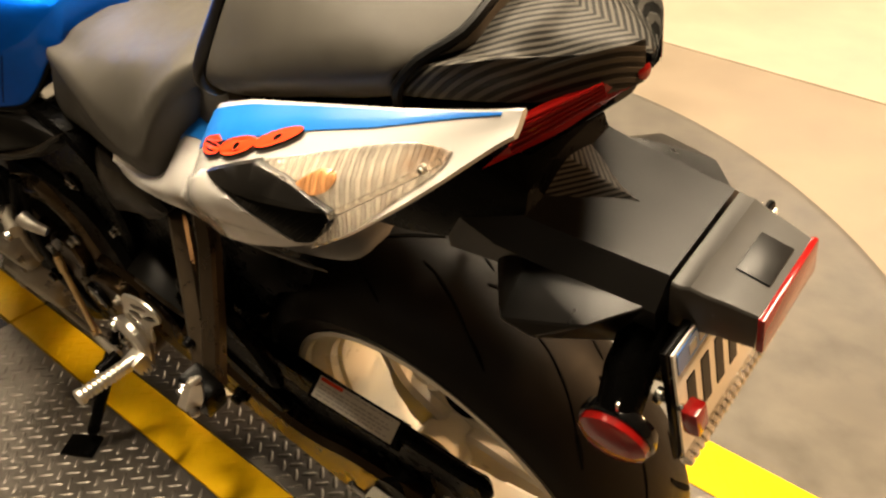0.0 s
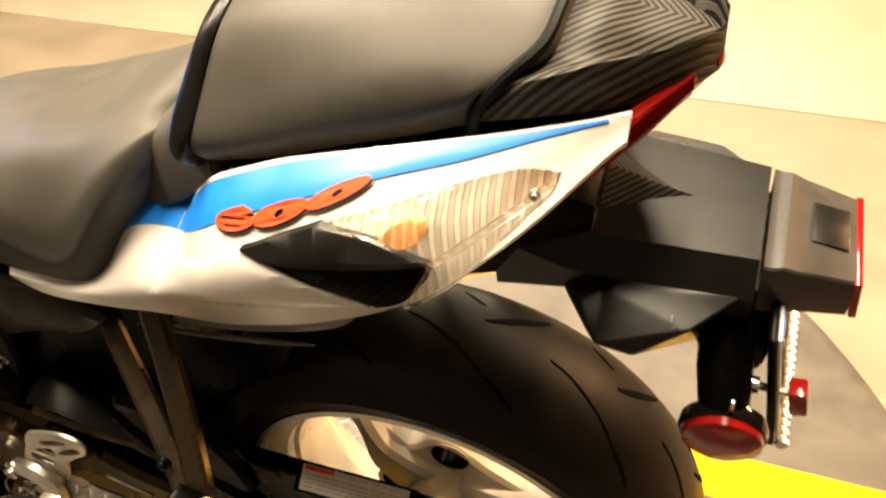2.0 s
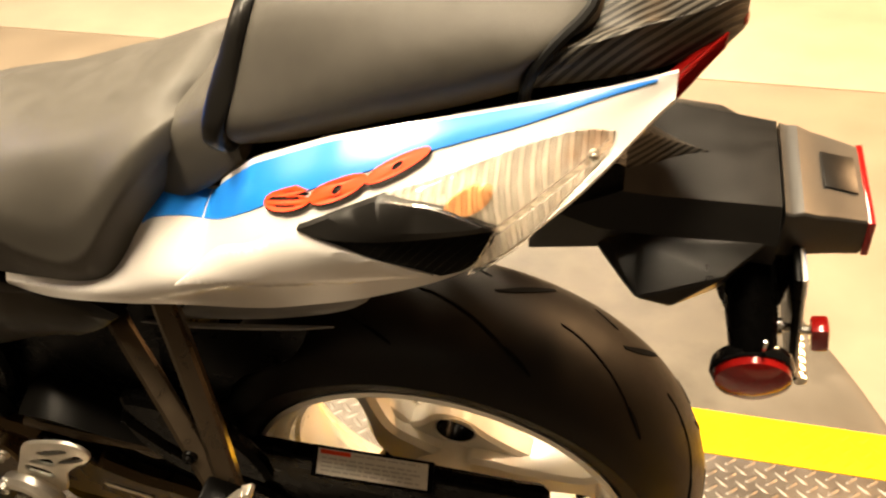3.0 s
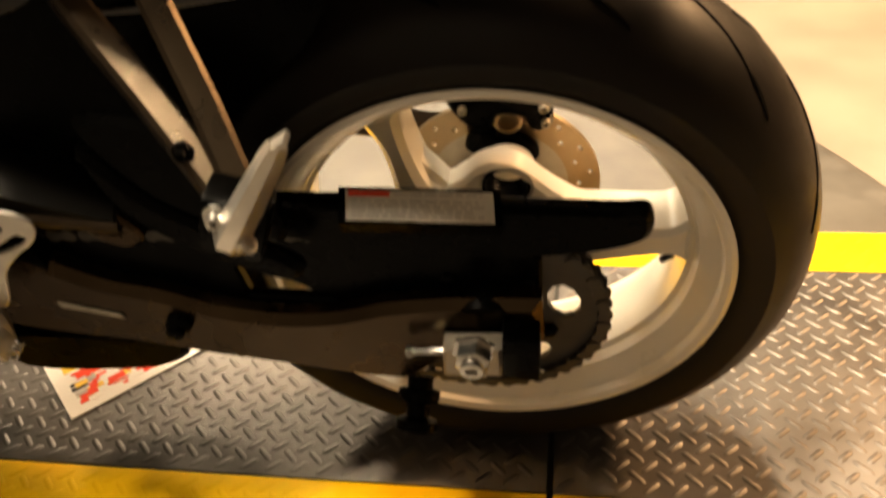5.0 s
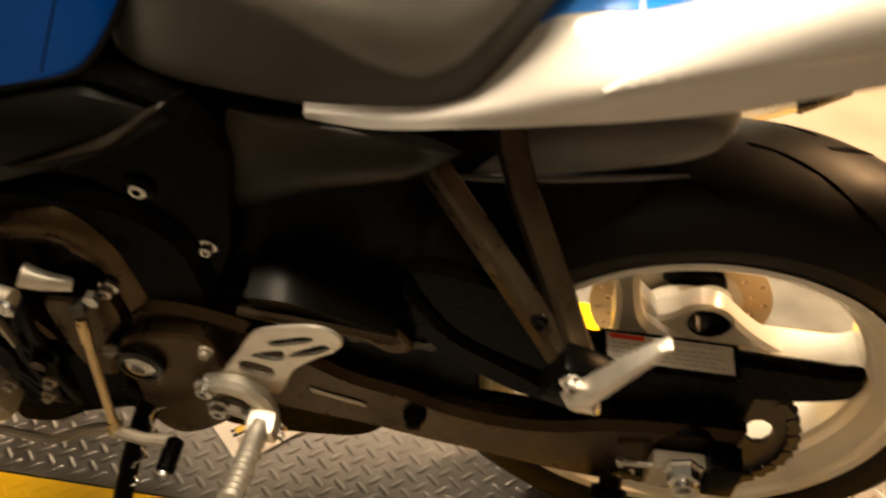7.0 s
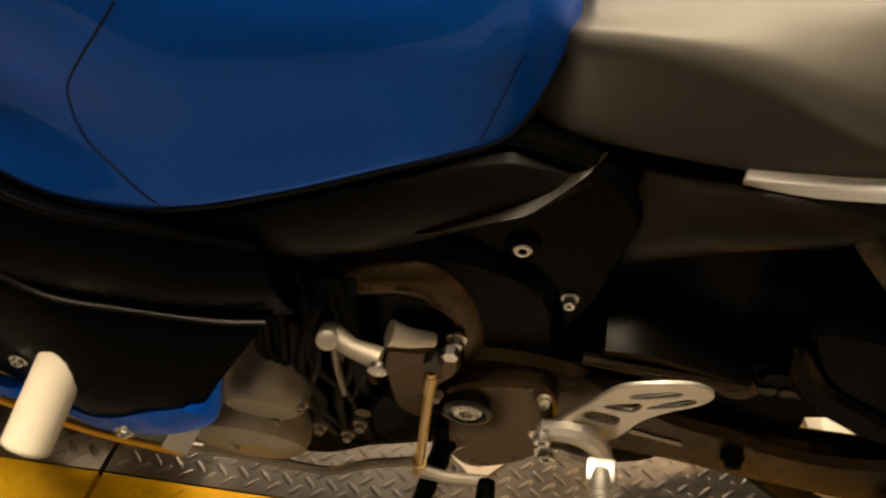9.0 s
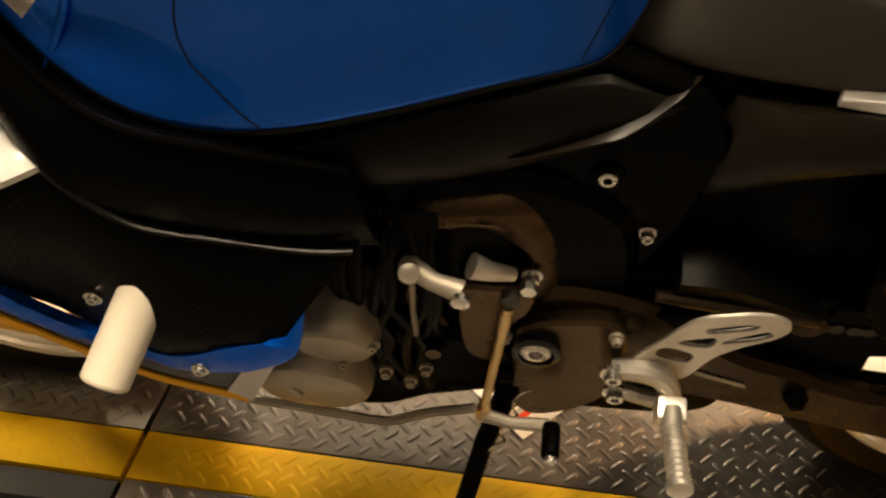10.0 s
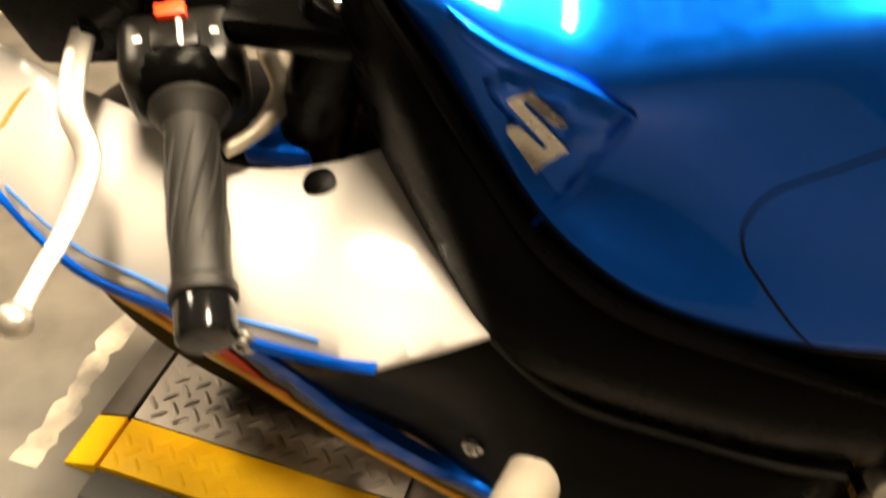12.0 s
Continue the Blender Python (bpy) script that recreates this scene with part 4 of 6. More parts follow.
# dark inner parts ahead of the rear wheel, added to fill gaps where only darkness shows
part("inner_filler", loft([mirror_ring([(x, 0, a), (x, -w, a), (x, -w, b), (x, 0, b)], 2) for x, w, a, b in ((-.50, .085, .33, .70), (-.40, .088, .34, .71), (-.350, .088, .38, .72), (-.318, .085, .46, .735), (-.28, .08, .60, .76), (-.225, .075, .66, .80))]), PLASTIC, bike, "added black filler ahead of the rear wheel, shaped like an inner mudguard", 40)
shock = part("shock_absorber", tube([(-.43, -.02, .30), (-.41, -.02, .50)], .03, 16), BLACK_METAL, bike, "black rear shock absorber")
part("shock_coil", tube([(-.43 + .02 * t / 38 + .034 * math.cos(t), -.02 + .034 * math.sin(t), .31 + .18 * t / 38) for t in np.linspace(0, 38, 140)], .0055, 8), DARK_STEEL, shock)

# ---- tail ----
def eased(xs, ys, w):
    """A softened line through points."""
    return lambda a: float(np.mean([np.interp(a + k * w, xs, ys) for k in np.linspace(-1, 1, 11)]))


# the cowl's side between four long lines (x, y, z), from the seat down
TAIL_LINES = (
    [(-.4, -.108, .712), (-.345, -.116, .720), (-.274, -.118, .743), (-.24, -.105, .771), (-.208, -.08, .818), (-.17, -.074, .825), (-.14, -.084, .829), (-.112, -.108, .864), (-.068, -.129, .906), (-.04, -.133, .92), (0, -.135, .937), (.065, -.129, .951), (.142, -.112, .961), (.225, -.085, .969)],  # the rim beside the seat
    [(-.4, -.11, .708), (-.345, -.120, .715), (-.274, -.126, .736), (-.24, -.12, .755), (-.208, -.105, .806), (-.17, -.104, .814), (-.139, -.112, .821), (-.112, -.136, .845), (-.075, -.157, .876), (-.037, -.166, .902), (0, -.166, .92), (.036, -.159, .932), (.077, -.147, .9435), (.142, -.125, .9545), (.225, -.085, .967)],  # the crease under the blue stripe
    [(-.4, -.112, .704), (-.3, -.131, .724), (-.24, -.140, .749), (-.2, -.142, .77), (-.15, -.152, .792), (-.1, -.172, .824), (-.05, -.19, .862), (0, -.197, .888), (.05, -.19, .906), (.1, -.173, .92), (.15, -.142, .938), (.209, -.097, .958), (.225, -.087, .965)],  # the swell
    [(-.40, -.110, .699), (-.34, -.126, .706), (-.30, -.134, .716), (-.26, -.140, .727), (-.22, -.144, .736), (-.18, -.146, .745), (-.14, -.152, .757), (-.10, -.165, .777), (-.06, -.179, .800), (-.02, -.190, .824), (.02, -.195, .842), (.076, -.195, .868), (.12, -.183, .888), (.17, -.150, .923), (.209, -.105, .952), (.225, -.09, .963)],  # the lower edge
)
TAIL_X = np.arange(-.388, .2181, .002)


def tail_grid():
    """Cross-sections of the cowl every 2 mm, each a smooth curve through the four long lines."""
    K = []
    for pts, w in zip(TAIL_LINES, (.010, .014, .020, .016)):
        xs = [p[0] for p in pts]
        f = eased(xs, [p[1] for p in pts], w), eased(xs, [p[2] for p in pts], w)
        K.append([[g(a) for g in f] for a in TAIL_X])
    K = np.array(K)
    D = np.gradient(K, axis=0)
    rows = []
    for t in np.linspace(0, 3, 25):
        k = min(2, int(t))
        f = t - k
        rows.append(K[k] * (2 * f**3 - 3 * f * f + 1) + D[k] * (f**3 - 2 * f * f + f) + K[k + 1] * (3 * f * f - 2 * f**3) + D[k + 1] * (f**3 - f * f))
    return np.array(rows).transpose(1, 0, 2)


TAIL_GRID = tail_grid()


def tail_section(x):
    u = min(max((x - TAIL_X[0]) / .002, 0.0), len(TAIL_X) - 1.001)
    i = int(u)
    return TAIL_GRID[i] * (1 - u + i) + TAIL_GRID[i + 1] * (u - i)


def TAIL(x, z):
    """The cowl's side at a place along and up."""
    G = tail_section(x)[::-1]
    return float(np.interp(z, G[:, 1], G[:, 0]))


def tail_panel(x0, x1, t0, t1, lift=0.0, thick=0.006, nx=150, nt=24, side=1.0):
    """A panel on the cowl from x0 to x1 and from t0 to t1 down it, with rounded edges."""
    rings = []
    for x in np.linspace(x0, x1, nx):
        G = tail_section(x)
        a, b = (t(x) if callable(t) else t for t in (t0, t1))
        ts = np.linspace(a, b, nt) * 8
        line_y, line_z = (np.interp(ts, np.arange(25), G[:, k]) for k in (0, 1))
        dy, dz = np.gradient(line_y), np.gradient(line_z)
        n = np.hypot(dy, dz) + 1e-9
        oy, oz = dz / n, -dy / n
        pts = lambda h: [(x, side * (p + h * u), q + h * v) for p, q, u, v in zip(line_y, line_z, oy, oz)]
        outer, inner = pts(lift), pts(lift - thick)
        cy, cz = dy / n, dz / n
        mid = lambda i, sgn: (x, side * (line_y[i] + (lift - thick / 2) * oy[i] + sgn * thick * .3 * cy[i]), line_z[i] + (lift - thick / 2) * oz[i] + sgn * thick * .3 * cz[i])
        rings.append(outer + [mid(-1, 1)] + inner[::-1] + [mid(0, -1)])
    return loft(rings)



def tail_skin(pts, lift, thick=0.004, edge=0.002, step=0.012, **k):
    return skin([(p[0], 0, *p[1:]) for p in pts], "y", surf=TAIL, lift=lift, thick=thick, edge=edge, step=step, **k)


cowl = part("tail_cowl", tail_panel(-.388, .217, 0, 3, nx=200), WHITE, bike, "white tail fairing with blue stripe")
part("blue_stripe", tail_panel(-.139, .205, lambda x: .13 + .25 * max(0, (x - .05) / .15) ** 2, lambda x: 1.0 - .25 * max(0, (x - .12) / .085), 0.0010, 0.003, 130, 10), BLUE_STRIPE, cowl, "blue graphic stripe")
part("blue_stripe", tail_panel(-.207, -.142, .12, 1.0, 0.0010, 0.003, 30, 10), BLUE_STRIPE, cowl, "dark blue graphic stripe beside the seat")
# lower blade of the cowl, a layer proud of it
part("lower_blade", tail_skin([(-.160, .783, 1), (-.140, .802), (-.10, .842), (-.054, .874), (-.035, .888), (-.014, .898, 1), (.015, .894), (.044, .886), (.077, .8755, 1), (.057, .872), (.02, .864), (-.018, .853), (-.09, .822)], 0.0042, 0.010, 0.0012, 0.005), WHITE, cowl)
# the dark intake-shaped pocket
part("pocket_top", tail_skin([(-.016, .8985, 1), (.012, .912), (.044, .924, 1), (.082, .9205), (.116, .907, 1), (.06, .9045)], 0.008, 0.008, 0.002), GREY_PLASTIC, cowl, "dark grey upper lip of the pocket")
part("pocket", tail_skin([(-.016, .897, 1), (.06, .903), (.116, .906, 1), (.114, .897), (.099, .881), (.081, .875, 1), (.044, .886), (.015, .896)], 0.004, 0.006, 0.002), CARBON_FINE, cowl, "black ribbed pocket")
# the front turn signal: reflector, amber bulb, clear ribbed lens
lens_pts = [(.043, .9235, 1), (.091, .936), (.129, .945), (.159, .949), (.183, .946, 1), (.180, .938), (.156, .919), (.130, .896), (.100, .8795, 1), (.1165, .9075, 1), (.082, .921)]
signal = part("turn_signal", tail_skin(lens_pts, 0.0015, 0.002, 0.0), REFLECTOR, cowl, "clear turn signal with silver reflector and amber bulb")
part("bulb", tail_skin([(.084, .921), (.099, .930), (.112, .929), (.110, .921), (.099, .916), (.089, .917)], 0.005, 0.004, 0.002), AMBER, signal, "amber bulb")
part("lens", tail_skin(lens_pts, 0.009, 0.0025, 0.002, 0.010), CLEAR_LENS, signal, "clear plastic lens").visible_shadow = False
part("lens_edge", tube([(a, TAIL(a, c) - 0.009, c) for a, c in ((.116, .908), (.14, .922), (.165, .936), (.181, .945))], 0.0025, 8), CLEAR_LENS, signal).visible_shadow = False
part("lens_screw", bolt((.172, TAIL(.172, .941) - 0.011, .941), (0.2, -1, 0.3), 0.0022, 0.0016), STEEL, signal)

# the "600" badge: red figures on a black shadow, laid on the cowl
A600, B600 = Vector((-.050, 0, .8930)), Vector((.068, 0, .9395))
for off, lift, mm, nm in ((0.0052, 0.0032, BLACK_INK, "badge_shadow"), (0.0036, 0.0039, RED_MARK, "badge")):
    for k, digit in enumerate("600"):
        bm = text_bm(digit, 0.050, 0.0003, 0.0, off)
        xs = [v.co.x for v in bm.verts]
        ys = [v.co.y for v in bm.verts]
        x0, x1, y0, y1 = min(xs), max(xs), min(ys), max(ys)
        for v in bm.verts:
            u = (k + (v.co.x - x0) / (x1 - x0) * 1.04) / 3
            w = (v.co.y - y0) / (y1 - y0)
            p = A600.lerp(B600, u) + Vector((0.003, 0, 0.0130 - 0.0060 * u)) * w + (Vector((0.0012, 0, -0.0012)) if "shadow" in nm else Vector())
            v.co = (p.x, TAIL(p.x, p.z) - lift - v.co.z, p.z)
        part(nm, bm, mm, cowl, "red figure with a black outline" if nm == "badge" else "")

# red tail light along the cowl's rear edge
RED_CTRL = [(.206, -.094, .955), (.255, -.024, .959), (.19, -.108, .925), (.24, -.040, .942)]
red_s = sheet_height(RED_CTRL, 0, 2, 1)
light = part("tail_light", skin([(.207, 0, .955, 1), (.228, 0, .963), (.250, 0, .966, 1), (.257, 0, .957, 1), (.235, 0, .941), (.222, 0, .932), (.190, 0, .921, 1), (.205, 0, .938)], "y", surf=red_s, thick=0.012, edge=0.003, step=0.008), RED_LENS, bike, "red tail light lens")
for k in range(5):
    t = k / 5
    pts = [(.203 + .046 * s, 0, .930 + .006 * t * 5 + (.027 - .003 * t * 5) * s) for s in (0.05, 0.5, 0.95)]
    part("lens_rib", tube([(a, red_s(a, c) - 0.001, c) for a, _, c in pts], 0.0012, 6), RED_LENS, light)
# the right half of the tail, mirrored, plain
part("right_tail_cowl", tail_panel(-.388, .217, 0, 3, nx=60, nt=12, side=-1.0), WHITE, bike, "white tail fairing of the right side")
part("tail_light_right", skin([(.207, 0, .955, 1), (.228, 0, .963), (.250, 0, .966, 1), (.257, 0, .957, 1), (.235, 0, .941), (.190, 0, .921, 1)], "y", surf=lambda a, b: -red_s(a, b), thick=0.012, edge=0.003, step=0.01, side=1.0), RED_LENS, light)
part("lock_cap", lathe([(0, 0.006), (0.003, 0.006), (0.004, 0.004)], (.257, -.010, .963), (1, -0.25, 0.2), 16), RED_LENS, bike, "small red reflector at the tail's tip")

# ---- seats ----
def seat_ring(x, half, z_low, z_side, z_top, tilt=0.0):
    return mirror_ring([(x, 0, z_low), (x, -half * 0.6, z_low + 0.002), (x, -half * 0.88, z_low + 0.014), (x, -half * 0.97, z_side - 0.012), (x + tilt, -half * 0.93, z_side + 0.02), (x + tilt, -half * 0.72, z_top - 0.013), (x + tilt, -half * 0.4, z_top - 0.002), (x + tilt, 0, z_top)], 4)


def rider_ring(x, half, z_low, ridge, z_ridge, z_top, tilt=0.0):
    """The side leans in below a soft ridge, the top slopes down to it."""
    return mirror_ring([(x, 0, z_low), (x, -half * 0.6, z_low + 0.001), (x, -half * 0.88, z_low + 0.005), (x, -half * 0.96, z_low + 0.016), (x + tilt * .4, -ridge, z_ridge - 0.010), (x + tilt * .5, -ridge * 0.98, z_ridge + 0.003),
                        (x + tilt * .7, -ridge * 0.90, z_ridge + 0.35 * (z_top - z_ridge) + .004), (x + tilt, -ridge * 0.66, z_top - 0.010), (x + tilt, -ridge * 0.36, z_top - 0.001), (x + tilt, 0, z_top)], 4)


rider = [(-.566, .05, .725, .045, .760, .775, 0), (-.556, .080, .714, .062, .776, .790, 0), (-.52, .098, .706, .078, .790, .808, 0), (-.46, .104, .700, .096, .798, .824, 0), (-.40, .113, .700, .112, .796, .838, 0),
         (-.36, .117, .701, .122, .784, .844, 0), (-.325, .121, .700, .127, .772, .852, 0), (-.29, .124, .702, .130, .768, .861, 0), (-.258, .126, .712, .130, .786, .869, -.003), (-.232, .118, .745, .127, .814, .878, -.005), (-.208, .110, .786, .120, .842, .888, -.006), (-.188, .100, .822, .108, .862, .896, -.006), (-.170, .080, .850, .086, .874, .899, -.004), (-.160, .05, .862, .055, .876, .890, 0)]
part("rider_seat", loft(smooth_rings([rider_ring(*r) for r in rider])), VINYL, bike, "black vinyl rider seat", 50)
def passenger_ring(x, half, z_low, z_side, z_top, tilt=0.0):
    return mirror_ring([(x, 0, z_low), (x, -half * 0.76, z_low), (x, -half * 0.90, z_low + 0.006), (x, -half * 0.985, z_low + 0.026), (x + tilt * .5, -half * 0.88, z_low + min(0.055, 0.62 * (z_top - z_low))), (x + tilt, -half * 0.64, z_top - 0.015), (x + tilt, -half * 0.36, z_top - 0.003), (x + tilt, 0, z_top)], 4)


passenger = [(-.104, .085, .898, .922, .965, .016), (-.099, .112, .892, .920, .990, .022), (-.085, .120, .894, .925, 1.005, .020), (-.035, .126, .908, .940, 1.016, .010), (.03, .124, .928, .960, 1.022, .012), (.08, .118, .940, .972, 1.022, .020), (.108, .112, .947, .977, 1.017, .032), (.124, .106, .950, .976, 1.011, .038), (.130, .09, .954, .974, 1.002, .038)]
pseat = part("passenger_seat", loft(smooth_rings([passenger_ring(*r) for r in passenger])), VINYL, bike, "black vinyl passenger seat", 50)
# raised front lip of the passenger seat
rim = [(-.109, .098, .898, .922, .972, .016), (-.113, .114, .890, .920, .988, .020), (-.109, .121, .887, .920, .999, .023), (-.098, .1235, .887, .920, 1.004, .022), (-.092, .120, .892, .922, 1.002, .021)]
part("seat_lip", loft(smooth_rings([passenger_ring(*r) for r in rim])), GREY_PLASTIC, pseat, "smooth black rim round the seat's front", 50)
part("gap_cover", loft(smooth_rings([mirror_ring([(x, 0, a), (x, -w * .96, a), (x, -w, a + .01), (x, -w * .86, b - .012), (x, -w * .6, b), (x, 0, b)], 3) for x, w, a, b in ((-.212, .080, .800, .862), (-.17, .090, .818, .888), (-.13, .098, .845, .915), (-.095, .102, .875, .93))])), VINYL, pseat, "black padded cover between the two seats", 45)
# tail hump behind the seat with its moulded weave
hump = [(.104, .100, .942, .962, .984, .034), (.128, .102, .943, .970, 1.000, .034), (.158, .096, .943, .974, 1.001, .022), (.184, .086, .943, .975, .998, .010), (.207, .072, .945, .972, .991, 0), (.232, .052, .950, .970, .985, 0), (.250, .032, .958, .969, .979, 0), (.260, .012, .964, .968, .973, 0)]
part("tail_hump", loft(smooth_rings([seat_ring(*r) for r in hump])), CARBON, bike, "black tail hump with a moulded chevron weave", 50)
part("hump_seam", tube([(.123, -.104, .952), (.127, -.104, .970), (.142, -.094, .988), (.160, -.069, .9985), (.164, -.038, 1.009), (.164, 0, 1.012)], 0.0042, 8, smooth=3), BLACK_INK, pseat)
part("under_seat", loft([mirror_ring([(x, 0, a), (x, -w, a + .006), (x, -w, b - .01), (x, -w * .8, b), (x, 0, b)], 3) for x, w, a, b in ((-.30, .066, .68, .73), (-.22, .058, .74, .80), (-.15, .062, .79, .83), (-.09, .09, .83, .885), (0, .098, .86, .915), (.1, .096, .885, .94), (.2, .06, .90, .953), (.245, .022, .935, .962))]), PLASTIC, bike, "black plastic under the seat")

# ---- number plate carrier ----
car = [(.120, .060, .785, .862), (.175, .064, .798, .846), (.215, .060, .796, .840), (.262, .056, .790, .836), (.306, .052, .784, .832)]
carrier = part("plate_carrier", loft([[Vector((x, sy * yy, zz)) for sy, yy, zz in ((-1, w * .9, a), (-1, w + .018, a + .004), (-1, w + .020, b - .022), (-1, w, b), (1, w, b), (1, w + .020, b - .022), (1, w + .018, a + .004), (1, w * .9, a))] for x, w, a, b in car]), GREY_PLASTIC, bike, "dark grey plastic number plate carrier", 14)
end = [(.309, .057, .785, .829), (.315, .0565, .785, .8275), (.322, .055, .785, .829), (.333, .053, .785, .825), (.345, .0505, .785, .823), (.370, .046, .784, .8175)]
part("carrier_end", loft([mirror_ring([(x, 0, a), (x, -w * .97, a), (x, -w, a + .003), (x, -w, b - .004), (x, -w * .95, b), (x, 0, b)], 2) for x, w, a, b in end]), LIGHTER_PLASTIC, carrier, "lighter grey squared end of the carrier", 30)
part("carrier_pad", block((.026, .042, .0016), pose(.352, .004, .8225, 0, 11, 0), 0.0007), GREY_PLASTIC, carrier)
part("rear_reflector", block((.006, .094, .034), pose(.373, 0, .801, 0, -4, 0), 0.002), RED_LENS, carrier, "thin red rear reflector strip")
hull = bmesh.new()
for x, y, z in ((.167, .074, .806), (.192, .104, .796), (.206, .127, .798), (.232, .123, .788), (.256, .070, .745), (.285, .02, .706), (.300, .070, .812), (.17, .06, .822), (.20, .03, .77), (.268, .106, .806), (.205, .09, .818)):
    for sgn in (-1, 1):
        hull.verts.new((x, sgn * y, z))
bmesh.ops.convex_hull(hull, input=hull.verts[:])
bmesh.ops.bevel(hull, geom=hull.edges[:], offset=.0015, segments=1, affect="EDGES")
part("carrier_underbody", hull, GREY_PLASTIC, carrier, "faceted dark underside of the carrier", 18)
# woven-look cover between tail and carrier
part("weave_cover", loft([mirror_ring([(x, 0, b - .03), (x, -w, b - .03), (x, -w * .9, b - .012), (x, -w * .3, b), (x, 0, b + .003)], 3) for x, w, b in ((.13, .066, .876), (.17, .052, .860), (.21, .034, .847), (.238, .016, .839), (.254, .003, .834))]), CARBON, carrier, "carbon weave cover on the carrier", 40)
part("carrier_neck", loft([mirror_ring([(x, 0, a), (x, -w, a + .004), (x, -w, b - .008), (x, 0, b)], 2) for x, w, a, b in ((.0, .09, .78, .90), (.08, .085, .79, .91), (.14, .075, .80, .90), (.19, .055, .82, .87))]), PLASTIC, carrier)
# hanging bracket, plate, lamp and side reflectors
part("plate_bracket", skin([(.262, 0, .80, 1), (.318, 0, .80, 1), (.326, 0, .765), (.322, 0, .715), (.292, 0, .700), (.270, 0, .742)], "y", surf=lambda a, b: -.055, thick=0.11, edge=0.004, step=0.03), PLASTIC, carrier, "black bracket that carries the plate")
PM = pose(.336, 0, .735, 0, -8, 0)
number = part("number_plate", block((.0025, .176, .118), PM, 0.001), PAPER, carrier, "white number plate with dark unreadable characters")
part("plate_frame", block((.006, .184, .126), PM @ pose(-.0048, 0, 0), 0.002), BLACK_METAL, number)
part("frame_rail", tube([PM @ Vector((.003, -.091, -.063)), PM @ Vector((.003, .091, -.063))], 0.0045, 8), STEEL, number, "beaded chrome lower rail")
for k in range(22):
    part("rail_bead", lathe([(-.003, .003), (-.002, .0055), (.002, .0055), (.003, .003)], PM @ Vector((.004, -.088 + .0084 * k, -.063)), RIGHT, 8), STEEL, number)
part("plate_band", block((.0008, .168, .022), PM @ pose(.0018, 0, .045), 0.0), BLUE_STRIPE, number)
random.seed(7)
for k in range(7):
    part("plate_bar", block((.0008, .012, .052), PM @ pose(.0018, -.068 + .0225 * k, -.008), 0.0), BLACK_INK, number)
for k in range(9):
    part("plate_bar", block((.0006, .010, .010), PM @ pose(.0024, -.062 + .0155 * k, .045), 0.0), PAPER, number)
part("plate_reflector", block((.014, .018, .026), pose(.350, -.088, .735, 0, -10, 0), 0.004), RED_LENS, number, "small red reflector bolted to the plate")
part("plate_screw", tube([(.322, -.085, .735), (.345, -.086, .735)], 0.0035, 8), STEEL, number)
part("plate_screw_head", lathe([(0, .007), (.005, .007), (.006, .005)], (.322, -.085, .735), (-1, 0, 0), 12), STEEL, number)
for sgn in (-1, 1):
    marker = part("side_marker", tube([(.292, -.045 * 1, .775), (.296, -.09, .755), (.300, -.112, .735)], [.020, .020, .018], 12), PLASTIC, carrier)
    body = lathe([(-.006, .022), (-.002, .031), (.006, .0325), (.010, .031)], (.302, -.112, .717), (0.05, -1, -0.12), 28)
    lens_b = lathe([(0, .0295), (.006, .0285), (.011, .020), (.013, .007)], (.3025, -.122, .7158), (0.05, -1, -0.12), 28)
    bm2 = body
    if sgn > 0:
        for o in (marker,):
            o.data.transform(Matrix.Diagonal((1, -1, 1, 1)))
        bm2.transform(Matrix.Diagonal((1, -1, 1, 1))), lens_b.transform(Matrix.Diagonal((1, -1, 1, 1)))
    part("marker_body", bm2, GLOSS_BLACK, marker)
    part("marker_lens", lens_b, RED_LENS, marker, "round red side reflector")
    part("marker_clip", block((.003, .003, .016), pose(.305, -.122 * (1 if sgn < 0 else -1), .752), 0.0008), STEEL, marker)

# ---- engine and frame ----
from mathutils.bvhtree import BVHTree


def solid(pts, y0, deep, mm, parent, name, label="", bevel=0.004, holes=()):
    """A cast or moulded side plate from an outline in length and height; its left face lies at y0 - deep."""
    return part(name, plate(pts, list(holes), on_side(y0), deep, bevel), mm, parent, label)


engine = solid([(-.93, .30), (-.90, .46), (-.86, .56), (-.76, .60), (-.60, .60), (-.52, .56), (-.50, .46), (-.52, .33), (-.60, .25), (-.75, .21), (-.88, .22)], 0.13, 0.262, BLACK_METAL, bike, "engine", "black four-cylinder engine with cast covers", 0.012)
frame_ob = solid([(-1.12, .70), (-1.02, .745), (-.92, .69), (-.82, .685), (-.72, .705), (-.62, .725), (-.55, .725), (-.49, .700), (-.455, .655), (-.462, .60), (-.475, .53), (-.50, .47), (-.508, .38), (-.545, .30), (-.60, .275), (-.60, .36), (-.575, .46), (-.56, .56),
                  (-.60, .605), (-.69, .60), (-.78, .575), (-.86, .59), (-.98, .62), (-1.08, .64)], -0.088, 0.030, BLACK_METAL, bike, "main_frame", "black aluminium beam frame", 0.006)
solid([(-1.10, .70), (-1.02, .745), (-.92, .69), (-.72, .705), (-.55, .725), (-.455, .655), (-.50, .47), (-.545, .30), (-.60, .30), (-.56, .56), (-.69, .60), (-.98, .62)], 0.118, 0.030, BLACK_METAL, frame_ob, "right_beam", "", 0.006)
part("steering_head", lathe([(0, .05), (.02, .058), (.16, .055), (.18, .045)], (-1.13, 0, .63), (.12, 0, 1), 24), BLACK_METAL, frame_ob)
